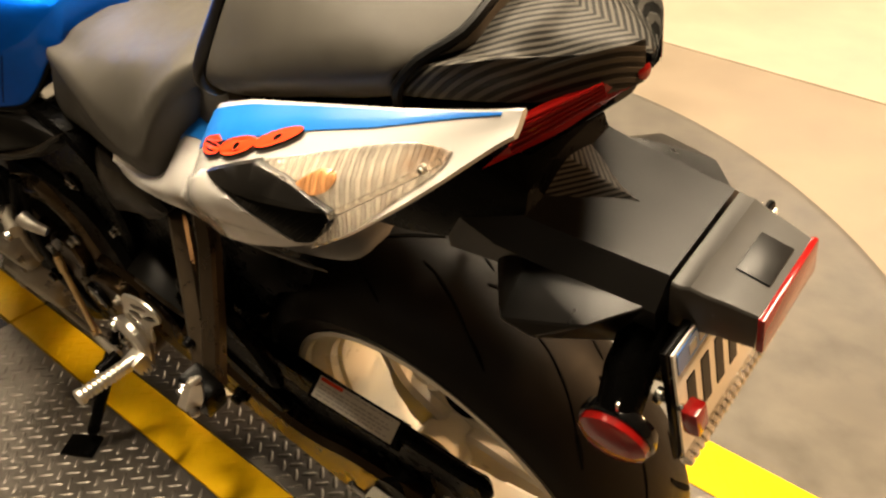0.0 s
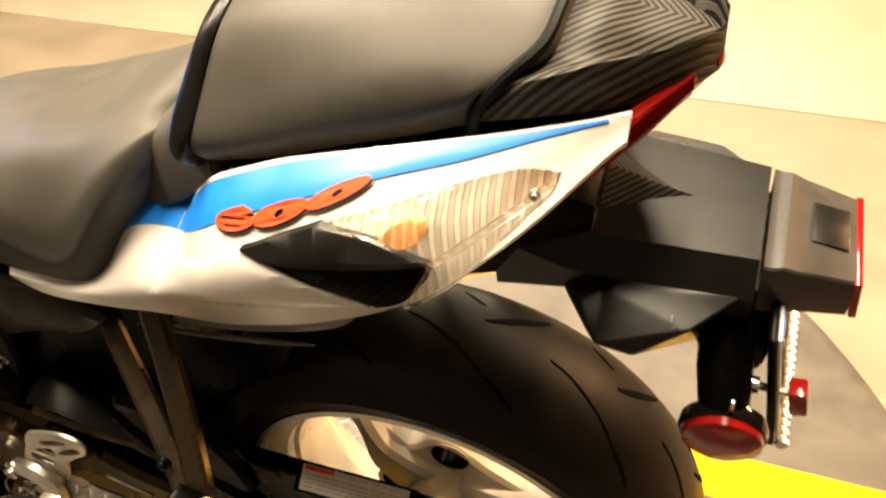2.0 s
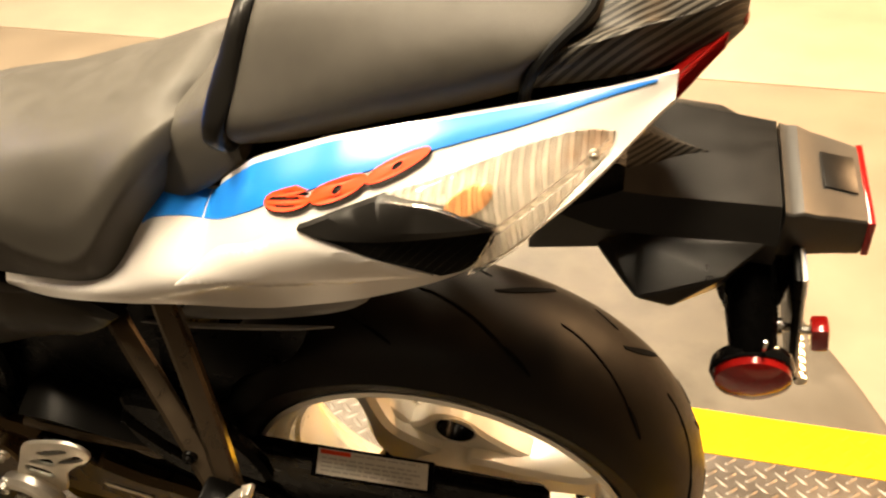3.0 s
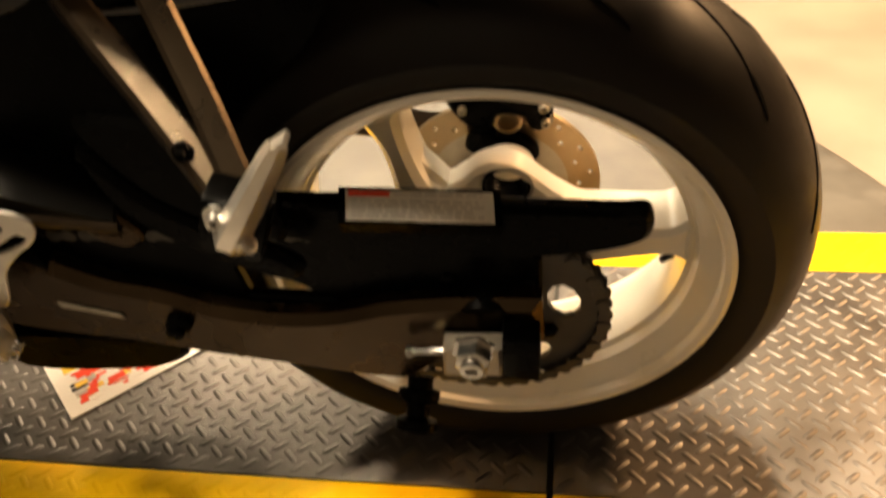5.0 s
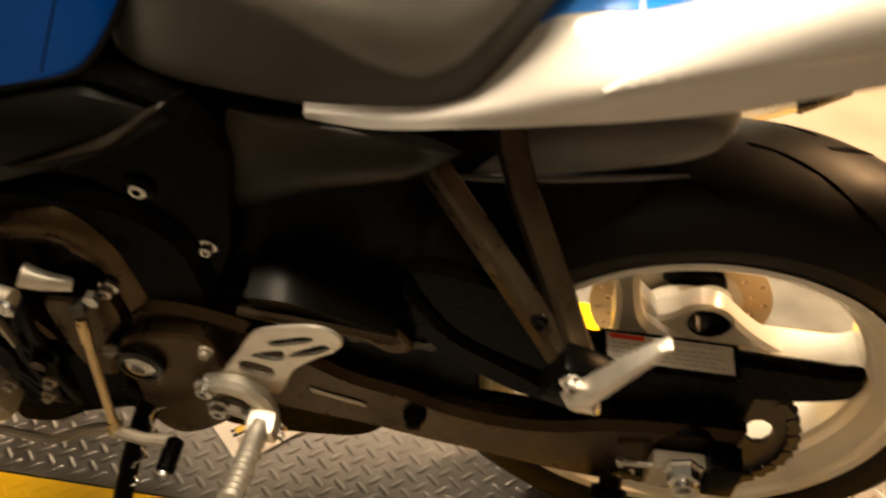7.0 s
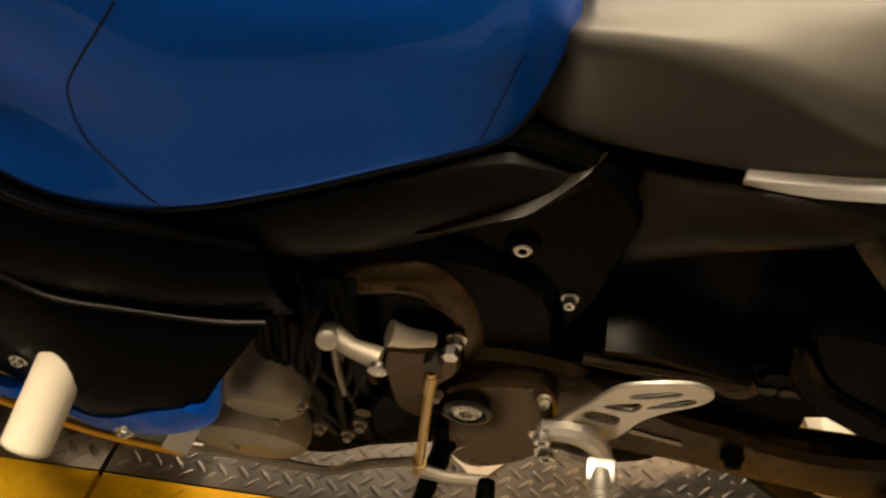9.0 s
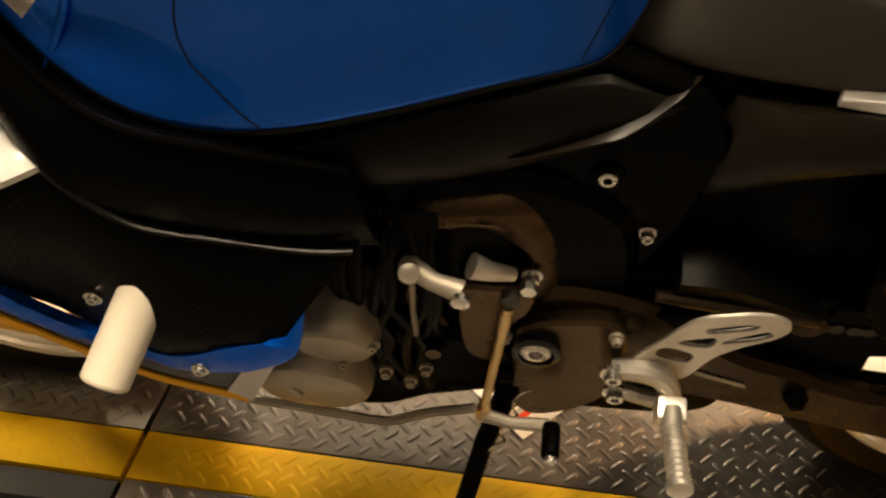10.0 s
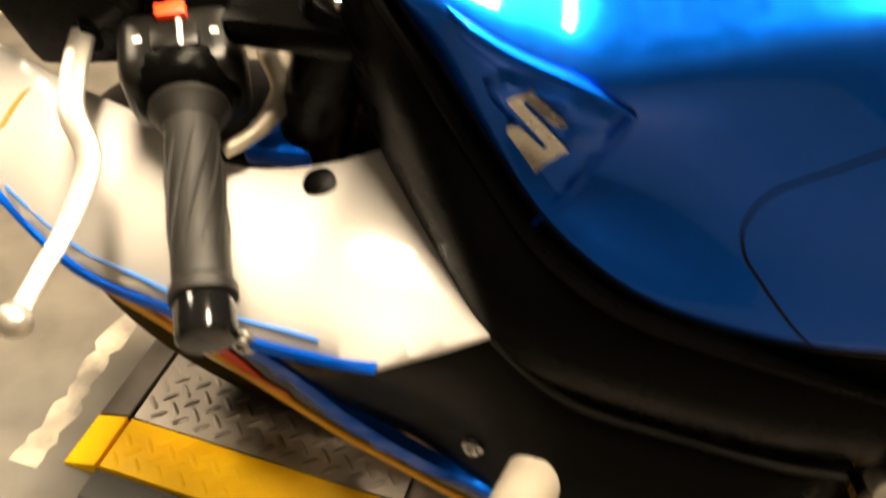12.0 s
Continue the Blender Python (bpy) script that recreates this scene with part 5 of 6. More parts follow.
# the arch over the engine: a rounded cast band that bends down to the swingarm's pivot; each row holds
# its outer and its inner edge and how far the outer edge turns in
ARCH = [(-.806, .538, -.800, .512, 0), (-.758, .551, -.772, .504, 0), (-.704, .574, -.733, .511, 0), (-.663, .586, -.690, .530, 0), (-.630, .590, -.652, .536, .002), (-.603, .578, -.630, .525, .008),
        (-.578, .542, -.611, .508, .016), (-.560, .500, -.602, .465, .022), (-.548, .450, -.600, .428, .024), (-.540, .41, -.60, .40, .024)]


def arch_ring(xo, zo, xi, zi, turn):
    across = ((0, -.100), (.02, -.118), (.10, -.132), (.30, -.143), (.60, -.147), (.86, -.144), (.97, -.134), (1, -.118), (1, -.100))
    return [(xo + (xi - xo) * k, y + turn * (1 - k), zo + (zi - zo) * k) for k, y in across]


part("frame_arch", loft(smooth_rings([arch_ring(*r) for r in ARCH], 4)), BRONZE, frame_ob, "bronze-toned frame arch over the engine", 50)
# folds of the frame that catch the light, which their paler colours partly stand in for: a ledge below the tank cover,
# the rail below the seat, the swingarm's bridge


def ledge(rows, name, mm, parent, label, drop=0.014):
    rings = []
    for (xt, yt, zt), (xb, yb, zb) in rows:
        rings.append([(xt, -.095, zt - .004), (xt, yt, zt), ((xt + xb) / 2, (yt + yb) / 2 - .001, (zt + zb) / 2 + .001), (xb, yb, zb), (xb, yb + .003, zb - .005), (xb, yb + .012, zb - drop), (xb, -.095, zb - drop * 1.6)])
    return part(name, loft(smooth_rings(rings, 4)), mm, parent, label, 40)


ledge([((-.690, -.150, .651), (-.690, -.152, .649)), ((-.655, -.146, .660), (-.655, -.162, .657)), ((-.618, -.142, .659), (-.622, -.163, .661)), ((-.566, -.132, .677), (-.575, -.155, .673)), ((-.533, -.125, .693), (-.548, -.148, .680)), ((-.506, -.114, .704), (-.511, -.126, .702)), ((-.492, -.100, .708), (-.494, -.103, .706))],
      "frame_ledge", SUBFRAME, frame_ob, "frame ledge in a paler satin brown that stands in for light on the fold")
ledge([((-.462, -.110, .512), (-.462, -.146, .500)), ((-.430, -.110, .516), (-.425, -.148, .503)), ((-.398, -.112, .506), (-.392, -.148, .495)), ((-.360, -.115, .488), (-.355, -.145, .478)), ((-.318, -.118, .468), (-.315, -.140, .460))],
      "arm_bridge", SATIN_COVER, frame_ob, "satin black casting above the swingarm", .03)
for x, y, z, r in ((-.550, -.118, .607, .0085), (-.501, -.118, .535, .006), (-.602, -.148, .490, .007)):
    part("frame_bolt", bolt((x, y, z), LEFT, r, 0.008), STEEL, frame_ob)
part("bolt_boss", lathe([(0, .016), (.01, .015), (.012, .011)], (-.550, -.112, .607), LEFT, 18), BLACK_METAL, frame_ob)

# frame cover below the tank and sub-frame strip below the seat
COVER = [(-.86, -.19, .640), (-.79, -.182, .668), (-.70, -.170, .700), (-.62, -.155, .718), (-.567, -.135, .716, 1), (-.53, -.126, .702), (-.495, -.118, .692, 1), (-.53, -.135, .676), (-.60, -.150, .648), (-.68, -.168, .630), (-.78, -.18, .620)]
part("frame_cover", skin(COVER, "y", bulge=0.006, thick=0.012, edge=0.004), SATIN_COVER, bike, "satin black plastic frame cover")
SUB = [(-.474, -.104, .572, 1), (-.44, -.12, .60), (-.40, -.124, .622), (-.363, -.13, .640), (-.30, -.136, .665), (-.255, -.138, .700, 1), (-.30, -.13, .708), (-.363, -.125, .700), (-.413, -.122, .692), (-.46, -.102, .690, 1), (-.478, -.100, .63)]
part("sub_frame_cover", skin(SUB, "y", bulge=0.012, thick=0.02, edge=0.004), SUBFRAME, bike, "black plastic side cover below the seat")

# covers, rods and levers on the engine's left
sprk = [(-.611, .406), (-.590, .428), (-.550, .440), (-.510, .440), (-.496, .405), (-.494, .365), (-.501, .305), (-.536, .264), (-.578, .246), (-.604, .272), (-.608, .355)]
solid(sprk, -0.135, 0.026, BRONZE, engine, "sprocket_cover", "dark bronze sprocket cover")
part("pivot_ring", lathe([(0, .026), (.012, .026), (.014, .022), (.014, .018), (.006, .017)], (-.587, -.158, .390), LEFT, 26), GLOSS_BLACK, engine)
part("pivot_nut", lathe([(0, .0165), (.010, .0165), (.012, .013), (.012, .008), (.006, .007)], (-.587, -.160, .390), LEFT, 12), STEEL, engine, "steel swingarm pivot nut")
cv1 = [(-.722, .474), (-.706, .452), (-.680, .402), (-.690, .372), (-.722, .382), (-.728, .43)]
cv2 = [(-.672, .472), (-.635, .480), (-.601, .484), (-.598, .446), (-.620, .411), (-.628, .352), (-.656, .358), (-.668, .391)]
solid(cv1, -0.130, 0.030, BRONZE, engine, "clutch_housing", "bronze-toned engine cover")
solid(cv2, -0.130, 0.030, BRONZE, engine, "shift_housing", "bronze-toned engine cover")
for x, y, z, r, dz in ((-.793, -.178, .408, .046, 0.0), (-.828, -.172, .302, .068, 0.0)):
    part("generator_cover", lathe([(-.06, r), (.008, r), (.018, r * .94), (.024, r * .8), (.026, r * .3), (.026, .004)], (x, y, z), (0, -1, -.25), 32), CAST, engine, "round cast alloy engine cover")
part("cover_rib", bar((-.868, -.195, .345), (-.838, -.20, .300), .012, .010, .003, (0, -1, 0)), CAST, engine)
for x, y, z in ((-.752, -.196, .412), (-.785, -.192, .368), (-.742, -.185, .345), (-.700, -.176, .345), (-.718, -.17, .305), (-.62, -.16, .40), (-.51, -.165, .425)):
    part("cover_bolt", bolt((x, y, z), LEFT, .0052, .006), CAST, engine)
part("sensor", lathe([(0, .016), (.012, .016), (.014, .012), (.022, .012)], (-.692, -.158, .392), LEFT, 16), BLACK_METAL, engine)
part("sensor_cap", lathe([(0, .0085), (.006, .0085)], (-.692, -.180, .392), LEFT, 12), SWING, engine)
solid([(-.80, .36), (-.70, .38), (-.61, .36), (-.606, .285), (-.640, .266), (-.696, .243), (-.72, .226), (-.752, .208), (-.80, .212)], -0.09, 0.062, BLACK_METAL, engine, "crankcase_bottom", "black lower crankcase", 0.008)
# clutch release arm and shift linkage
release = part("clutch_arm", tube([(-.716, -.176, .522), (-.693, -.190, .521), (-.666, -.196, .518)], [.011, .009, .011], 12), CAST, engine, "silver clutch release arm")
part("arm_pin", lathe([(-.01, .010), (.012, .010), (.014, .007)], (-.716, -.182, .525), (0.1, -.8, .5), 14), ALLOY, release)
part("arm_bolt", lathe([(0, .009), (.006, .009), (.007, .006)], (-.666, -.205, .520), LEFT, 12), STEEL, release)
part("arm_stay", tube([(-.714, -.178, .505), (-.713, -.18, .46), (-.710, -.178, .418)], .006, 8, flat=.5), CAST, release)
part("shift_arm", tube([(-.660, -.178, .535), (-.643, -.176, .527), (-.621, -.168, .516)], [.013, .010, .007], 12), ALLOY, engine, "silver shift arm")
part("joint_nut", lathe([(0, .008), (.01, .008)], (-.605, -.165, .500), LEFT, 6), STEEL, engine)
rod = part("shift_rod", tube([(-.622, -.176, .474), (-.634, -.190, .295)], .0052, 10), GOLD, engine, "brass-toned gear shift rod")
part("rod_end", tube([(-.6335, -.1895, .303), (-.6345, -.191, .283)], .008, 10), GOLD, rod)
part("rod_joint", lathe([(-.006, .009), (.006, .009)], (-.621, -.174, .488), LEFT, 12), DARK_STEEL, rod)
part("rod_collar", tube([(-.6225, -.1765, .468), (-.6245, -.179, .440)], .0066, 10), GOLD, rod)
random.seed(3)
for k in range(9):
    x = -.74 + random.uniform(-.06, .06)
    part("hose", tube([(x, -.14, .56), (x + random.uniform(-.03, .03), -.168, .47), (x + random.uniform(-.03, .03), -.165, .38), (x + random.uniform(-.04, .02), -.15, .27)], .0065, 8, smooth=4), BLACK_INK, engine)
part("belly_wire", tube([(-.918, -.17, .220), (-.835, -.17, .212), (-.752, -.17, .204), (-.72, -.17, .222), (-.696, -.17, .239), (-.644, -.17, .262)], .006, 8, smooth=4), CAST, engine, "pale lower edge of the engine guard")
solid([(-.57, .232), (-.45, .236), (-.345, .226), (-.352, .19), (-.40, .165), (-.56, .160)], 0.09, 0.185, BLACK_METAL, bike, "exhaust_chamber", "black exhaust chamber below the swingarm", 0.01)

# ---- rear set ----
rear_set = hold("rider_rear_set", bike)
heel = [(-.494, .400), (-.470, .445), (-.446, .484), (-.415, .498), (-.385, .504), (-.366, .498), (-.360, .484), (-.370, .468), (-.391, .452), (-.414, .428), (-.428, .395), (-.440, .380), (-.470, .384)]
cuts = [[(-.434, .472), (-.428, .4665), (-.392, .481), (-.389, .487), (-.40, .486)], [(-.414, .452), (-.408, .460), (-.380, .478), (-.373, .473), (-.388, .462)], [(-.455, .446), (-.423, .460), (-.426, .443)], [(-.470, .420), (-.464, .435), (-.437, .428), (-.440, .413)]]
part("heel_guard", plate(heel, cuts, on_side(-.170), .005, .001, 4), ALLOY, rear_set, "brushed alloy heel guard with slots")
part("mount_bracket", tube([(-.508, -.178, .392), (-.470, -.182, .400), (-.447, -.186, .375), (-.444, -.200, .345)], [.011, .013, .012, .012], 10, smooth=3), ALLOY, rear_set)
part("mount_bracket", tube([(-.500, -.178, .357), (-.475, -.182, .352), (-.452, -.190, .360)], [.010, .009, .010], 10), ALLOY, rear_set)
for x, z in ((-.508, .393), (-.500, .357)):
    part("mount_bolt", bolt((x, -.186, z), LEFT, .009, .008), STEEL, rear_set)
part("foot_peg", tube([(-.446, -.208, .372), (-.447, -.232, .376), (-.446, -.298, .388)], [.012, .0105, .0095], 12), ALLOY, rear_set, "knurled alloy rider foot peg")
for k in range(9):
    part("peg_ring", lathe([(-.0015, .0105), (0, .0118), (.0015, .0105)], Vector((-.447, -.232, .376)).lerp(Vector((-.446, -.292, .387)), k / 8), (0, -1, .17), 14), ALLOY, rear_set)
part("peg_fork", block((.030, .026, .030), pose(-.446, -.205, .366, 10, 0, 0), .005), ALLOY, rear_set)
part("peg_end", lathe([(0, .0125), (.006, .0125), (.007, .010)], (-.446, -.294, .387), (0, -1, .17), 16), ALLOY, rear_set)
part("return_spring", tube([(-.432 + .006 * math.cos(q), -.212 + .0012 * q, .352 + .006 * math.sin(q)) for q in np.linspace(0, 18, 40)], .0014, 6), STEEL, rear_set)
gear = part("gear_lever", tube([(-.632, -.192, .288), (-.60, -.195, .284), (-.560, -.198, .293)], [.008, .007, .008], 10), CAST, rear_set, "cast gear lever")
part("toe_piece", lathe([(0, .0095), (.004, .0105), (.036, .0105), (.039, .008)], (-.558, -.198, .296), (0, -1, -.06), 14), PLASTIC, gear, "black rubber toe piece")
part("toe_tip", lathe([(0, .007), (.005, .007)], (-.558, -.237, .294), (0, -1, -.06), 12), STEEL, gear)

# ---- side stand ----
stand = part("side_stand", tube([(-.605, -.150, .300), (-.628, -.195, .235), (-.660, -.285, .095)], [.014, .012, .011], 12), BLACK_METAL, bike, "black steel side stand, folded out")
part("stand_foot", block((.062, .046, .010), pose(-.672, -.312, .074, -LEAN + 2, 0, 30), .003), BLACK_METAL, stand)
part("stand_tang", tube([(-.645, -.24, .165), (-.685, -.262, .150), (-.70, -.268, .152)], .0045, 8), BLACK_METAL, stand)
part("stand_mount", block((.05, .05, .06), pose(-.600, -.135, .300), .006), BLACK_METAL, stand)
part("stand_spring", tube([(-.59 - .035 * t / 20 + .006 * math.cos(t), -.16 - .06 * t / 20, .30 - .09 * t / 20 + .006 * math.sin(t)) for t in np.linspace(0, 20, 50)], .0015, 6), STEEL, stand)

# ---- tank ----
TANK = [(-1.125, .115, .872, .120, .876, .108, .884, .893), (-1.095, .142, .840, .146, .846, .136, .858, .876), (-1.065, .151, .805, .152, .822, .150, .842, .866), (-1.03, .159, .758, .156, .790, .160, .830, .862),
        (-.985, .174, .714, .155, .752, .163, .820, .864), (-.93, .188, .690, .161, .748, .166, .848, .888), (-.87, .190, .679, .172, .745, .164, .878, .912), (-.80, .190, .692, .181, .760, .160, .892, .924),
        (-.72, .180, .713, .174, .775, .153, .892, .922), (-.65, .160, .727, .157, .785, .138, .884, .910), (-.60, .136, .727, .135, .780, .120, .870, .895), (-.572, .116, .728, .115, .774, .104, .856, .882), (-.553, .096, .748, .095, .782, .086, .846, .870), (-.538, .074, .776, .073, .798, .066, .838, .858), (-.528, .05, .793, .048, .805, .044, .832, .846)]
rows = []
for x, yl, zl, ym, zm, ys, zs, zt in TANK:
    rows.append((x, [(0, zl + .01), (yl * .8, zl + .004), (yl * .985, zl), (yl, zl + .008), (ym, zm), (ym * .97 + ys * .03, (zm + zs) / 2), (ys, zs), (ys * .86, zs + (zt - zs) * .45), (ys * .5, zt - .006), (0, zt)]))
fine = []
for k in range(10):
    line_k = spline([(x, r[k][0], r[k][1]) for x, r in rows], 4, closed=False)
    fine.append(line_k)
rings = [mirror_ring([(fine[k][i].x, -max(0.0, fine[k][i].y), fine[k][i].z) for k in range(10)], 3) for i in range(len(fine[0]))]
tank_bm = loft(rings)
bmesh.ops.recalc_face_normals(tank_bm, faces=tank_bm.faces)
tank_tree = BVHTree.FromBMesh(tank_bm)
tank = part("fuel_tank", tank_bm, BLUE, bike, "glossy metallic blue fuel tank", 60)


def onto(tree, x, z, lift=0.0, fallback=-.17):
    hit = tree.ray_cast(Vector((x, -1.0, z)), Vector((0, 1, 0)))
    return ((hit[0].y if hit[0] is not None else fallback) - lift)


def tank_line(pts, r, mm, name, lift=0.0):
    P = spline([(x, 0, z) for x, z in pts], 6, closed=False)
    return part(name, tube([(p.x, onto(tank_tree, p.x, p.z, lift), p.z) for p in P], r, 6), mm, tank)


tank_line([(-.822, .858), (-.842, .833), (-.860, .811), (-.880, .782), (-.885, .752), (-.878, .733), (-.862, .718), (-.838, .698), (-.815, .682)], .0011, BLACK_INK, "panel_seam", -0.0003)
tank_line([(-.566, .800), (-.576, .775), (-.592, .735)], .0009, BLACK_INK, "panel_seam", -0.0004)
part("tank_edge", tube([(p.x, p.y, p.z) for p in spline([(x, -yl + .004, zl - .001) for x, yl, zl, *_ in TANK[:-1]], 4, closed=False)], .0045, 8), BLACK_INK, tank, "black rubber edge under the tank")
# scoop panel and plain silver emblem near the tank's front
scoop = [(-1.040, .807), (-1.02, .819), (-1.0, .820), (-.979, .815), (-.956, .807, 1), (-.964, .771), (-.975, .746), (-.986, .732), (-1.003, .748, 1), (-1.026, .780)]
tank_f = lambda a, b: onto(tank_tree, a, b)
part("scoop_panel", skin([(p[0], 0, *p[1:]) for p in scoop], "y", surf=tank_f, lift=.006, thick=.008, edge=.007, step=.008), BLUE, tank, "raised blue panel with a pocket")
part("scoop_pocket", skin([(x, 0, z, 1) for x, z in ((-.997, .806), (-.972, .802), (-.970, .790), (-.988, .762))], "y", surf=tank_f, lift=.0066, thick=.002, edge=.001, step=.008), BLUE, tank)
part("scoop_ridge", tube([(x, tank_f(x, z) - .002, z) for x, z in ((-1.060, .842), (-1.045, .836), (-1.021, .829), (-.983, .821), (-.957, .808))], [.001, .003, .0035, .003, .001], 8, smooth=4), BLUE, tank)
part("scoop_bevel", tube([(x, tank_f(x, z) - .0015, z) for x, z in ((-.957, .808), (-.962, .790), (-.972, .762), (-.984, .735), (-.998, .712))], [.001, .004, .0045, .004, .001], 8, smooth=4), BLUE, tank)
for quad in ([(-1.023, .798, 1), (-1.010, .815, 1), (-.991, .796), (-.989, .790, 1), (-.997, .788), (-1.012, .803, 1), (-1.014, .800, 1), (-.986, .770, 1), (-1.002, .753, 1), (-1.021, .777), (-1.020, .781, 1), (-1.014, .781), (-1.000, .768, 1), (-.998, .770, 1)],):
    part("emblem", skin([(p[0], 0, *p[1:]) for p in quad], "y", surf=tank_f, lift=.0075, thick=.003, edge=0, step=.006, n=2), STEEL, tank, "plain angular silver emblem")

# black duct between tank and fairing
low = [(-1.135, -.100, .712), (-1.108, -.128, .690), (-1.054, -.178, .664), (-1.010, -.214, .644), (-.970, -.216, .612), (-.90, -.212, .585), (-.80, -.205, .574), (-.74, -.19, .565)]
high = [(-1.125, -.130, .865), (-1.096, -.152, .836), (-1.068, -.160, .802), (-1.035, -.168, .756), (-.990, -.184, .708), (-.935, -.197, .684), (-.86, -.199, .674), (-.76, -.19, .655)]
la, lb = spline(low, 5, closed=False), spline(high, 5, closed=False)
bm = bmesh.new()
grid = [[bm.verts.new(a.lerp(b, t) + Vector((0, -0.010 * math.sin(math.pi * t), 0))) for t in np.linspace(0, 1, 8)] for a, b in zip(la, lb)]
for i in range(len(grid) - 1):
    for j in range(7):
        bm.faces.new((grid[i][j], grid[i + 1][j], grid[i + 1][j + 1], grid[i][j + 1]))
got = bmesh.ops.extrude_face_region(bm, geom=bm.faces[:])
bmesh.ops.translate(bm, verts=[g for g in got["geom"] if isinstance(g, bmesh.types.BMVert)], vec=(0, .03, -.004))
duct = part("air_duct_cover", bm, PLASTIC, bike, "satin black cover between tank and fairing")
part("duct_edge", tube([(p.x, p.y - .002, p.z) for p in lb], .0036, 8), PLASTIC, duct)

# ---- fairing ----
FAIR = sheet_height([(-.759, -.204, .573), (-1.008, -.219, .483), (-.903, -.255, .438), (-.802, -.239, .515), (-.95, -.25, .49), (-1.009, -.212, .648), (-1.15, -.235, .56), (-.87, -.212, .578), (-1.1, -.25, .620), (-1.12, -.225, .50)], 0, 2, 1)
mid = [(-1.012, 0, .648, 1), (-.980, 0, .611), (-.940, 0, .589), (-.870, 0, .579), (-.800, 0, .574), (-.756, 0, .574, 1), (-.776, 0, .548), (-.802, 0, .515, 1), (-.82, 0, .486, 1), (-.88, 0, .466), (-.952, 0, .429), (-1.02, 0, .424), (-1.075, 0, .454), (-1.13, 0, .505), (-1.160, 0, .560, 1), (-1.115, 0, .612), (-1.06, 0, .632)]
fair = part("side_fairing", skin(mid, "y", surf=FAIR, thick=.01, edge=.004, step=.02), CARBON_FINE, bike, "black side fairing with a fine moulded weave")
# The ridge is paler than the fairing: the edge's highlight is in its colour.
part("fairing_ridge", tube([(x, FAIR(x, z) - .003, z) for x, z in ((-1.006, .642), (-.978, .609), (-.938, .588), (-.87, .578), (-.80, .573), (-.76, .573))], .0030, 8, smooth=4), GREY_PLASTIC, fair)
blue_low = [(-.802, 0, .516, 1), (-.82, 0, .488, 1), (-.88, 0, .468), (-.952, 0, .431), (-1.02, 0, .426), (-1.075, 0, .456), (-1.13, 0, .507), (-1.17, 0, .552), (-1.25, 0, .582), (-1.31, 0, .598, 1), (-1.275, 0, .568), (-1.187, 0, .528), (-1.122, 0, .460), (-1.07, 0, .424), (-1.017, 0, .402), (-.945, 0, .411), (-.860, 0, .438, 1), (-.812, 0, .468)]
INW = lambda a, b: -.226 + 0.10 * max(0.0, -1.12 - a)
BLUE_Y = lambda a, b: min(FAIR(max(-1.14, a), b) + 0.12 * max(0.0, -1.14 - a) - .004, INW(a, b) - .007)
lowf = part("lower_fairing", skin(blue_low, "y", surf=BLUE_Y, thick=.012, edge=.004, step=.02), BLUE, bike, "glossy blue lower side fairing")
yel = [(-1.33, 0, .560, 1), (-1.246, 0, .512), (-1.176, 0, .472), (-1.102, 0, .429), (-1.023, 0, .378), (-.968, 0, .353), (-.878, 0, .333, 1), (-.886, 0, .322, 1), (-.968, 0, .341), (-1.023, 0, .366), (-1.102, 0, .416), (-1.176, 0, .459), (-1.246, 0, .498), (-1.33, 0, .542, 1)]
part("yellow_pinstripe", skin(yel, "y", surf=lambda a, b: INW(a, b) - .002, thick=.003, edge=.0, step=.03), YELLOW_STRIPE, lowf, "yellow stripe along the belly fairing")
belly = [(-1.34, 0, .596, 1), (-1.275, 0, .574), (-1.187, 0, .535), (-1.122, 0, .468), (-1.07, 0, .430), (-1.017, 0, .410), (-.945, 0, .418), (-.860, 0, .445, 1), (-.840, 0, .420, 1), (-.862, 0, .370), (-.882, 0, .318, 1), (-.968, 0, .337), (-1.023, 0, .362), (-1.102, 0, .412), (-1.176, 0, .455), (-1.246, 0, .494), (-1.34, 0, .540, 1)]
part("belly_fairing", skin(belly, "y", surf=INW, thick=.006, edge=.002, step=.03), GLOSS_BLACK, lowf, "dark lower fairing with stripes")
part("belly_tip", skin([(-.880, 0, .326, 1), (-.840, 0, .418, 1), (-.858, 0, .425), (-.905, 0, .342, 1)], "y", surf=lambda a, b: INW(a, b) - .0035, thick=.004, edge=.001, step=.02), WHITE, lowf, "white tip of the belly fairing")
for pts, mm in (([(-1.29, .552, 1), (-1.217, .520), (-1.190, .488, 1), (-1.240, .510)], RED_MARK), ([(-1.235, .500, 1), (-1.17, .478, 1), (-1.165, .470, 1), (-1.225, .488, 1)], ORANGE_MARK)):
    part("flash", skin([(p[0], 0, *p[1:]) for p in pts], "y", surf=lambda a, b: INW(a, b) - .002, thick=.002, edge=0, step=.02), mm, lowf, "red and orange flash")
for x, z in ((-.905, .436), (-1.010, .482)):
    part("fairing_bolt", bolt((x, FAIR(x, z) - .006, z), LEFT, .006, .003), STEEL, fair)
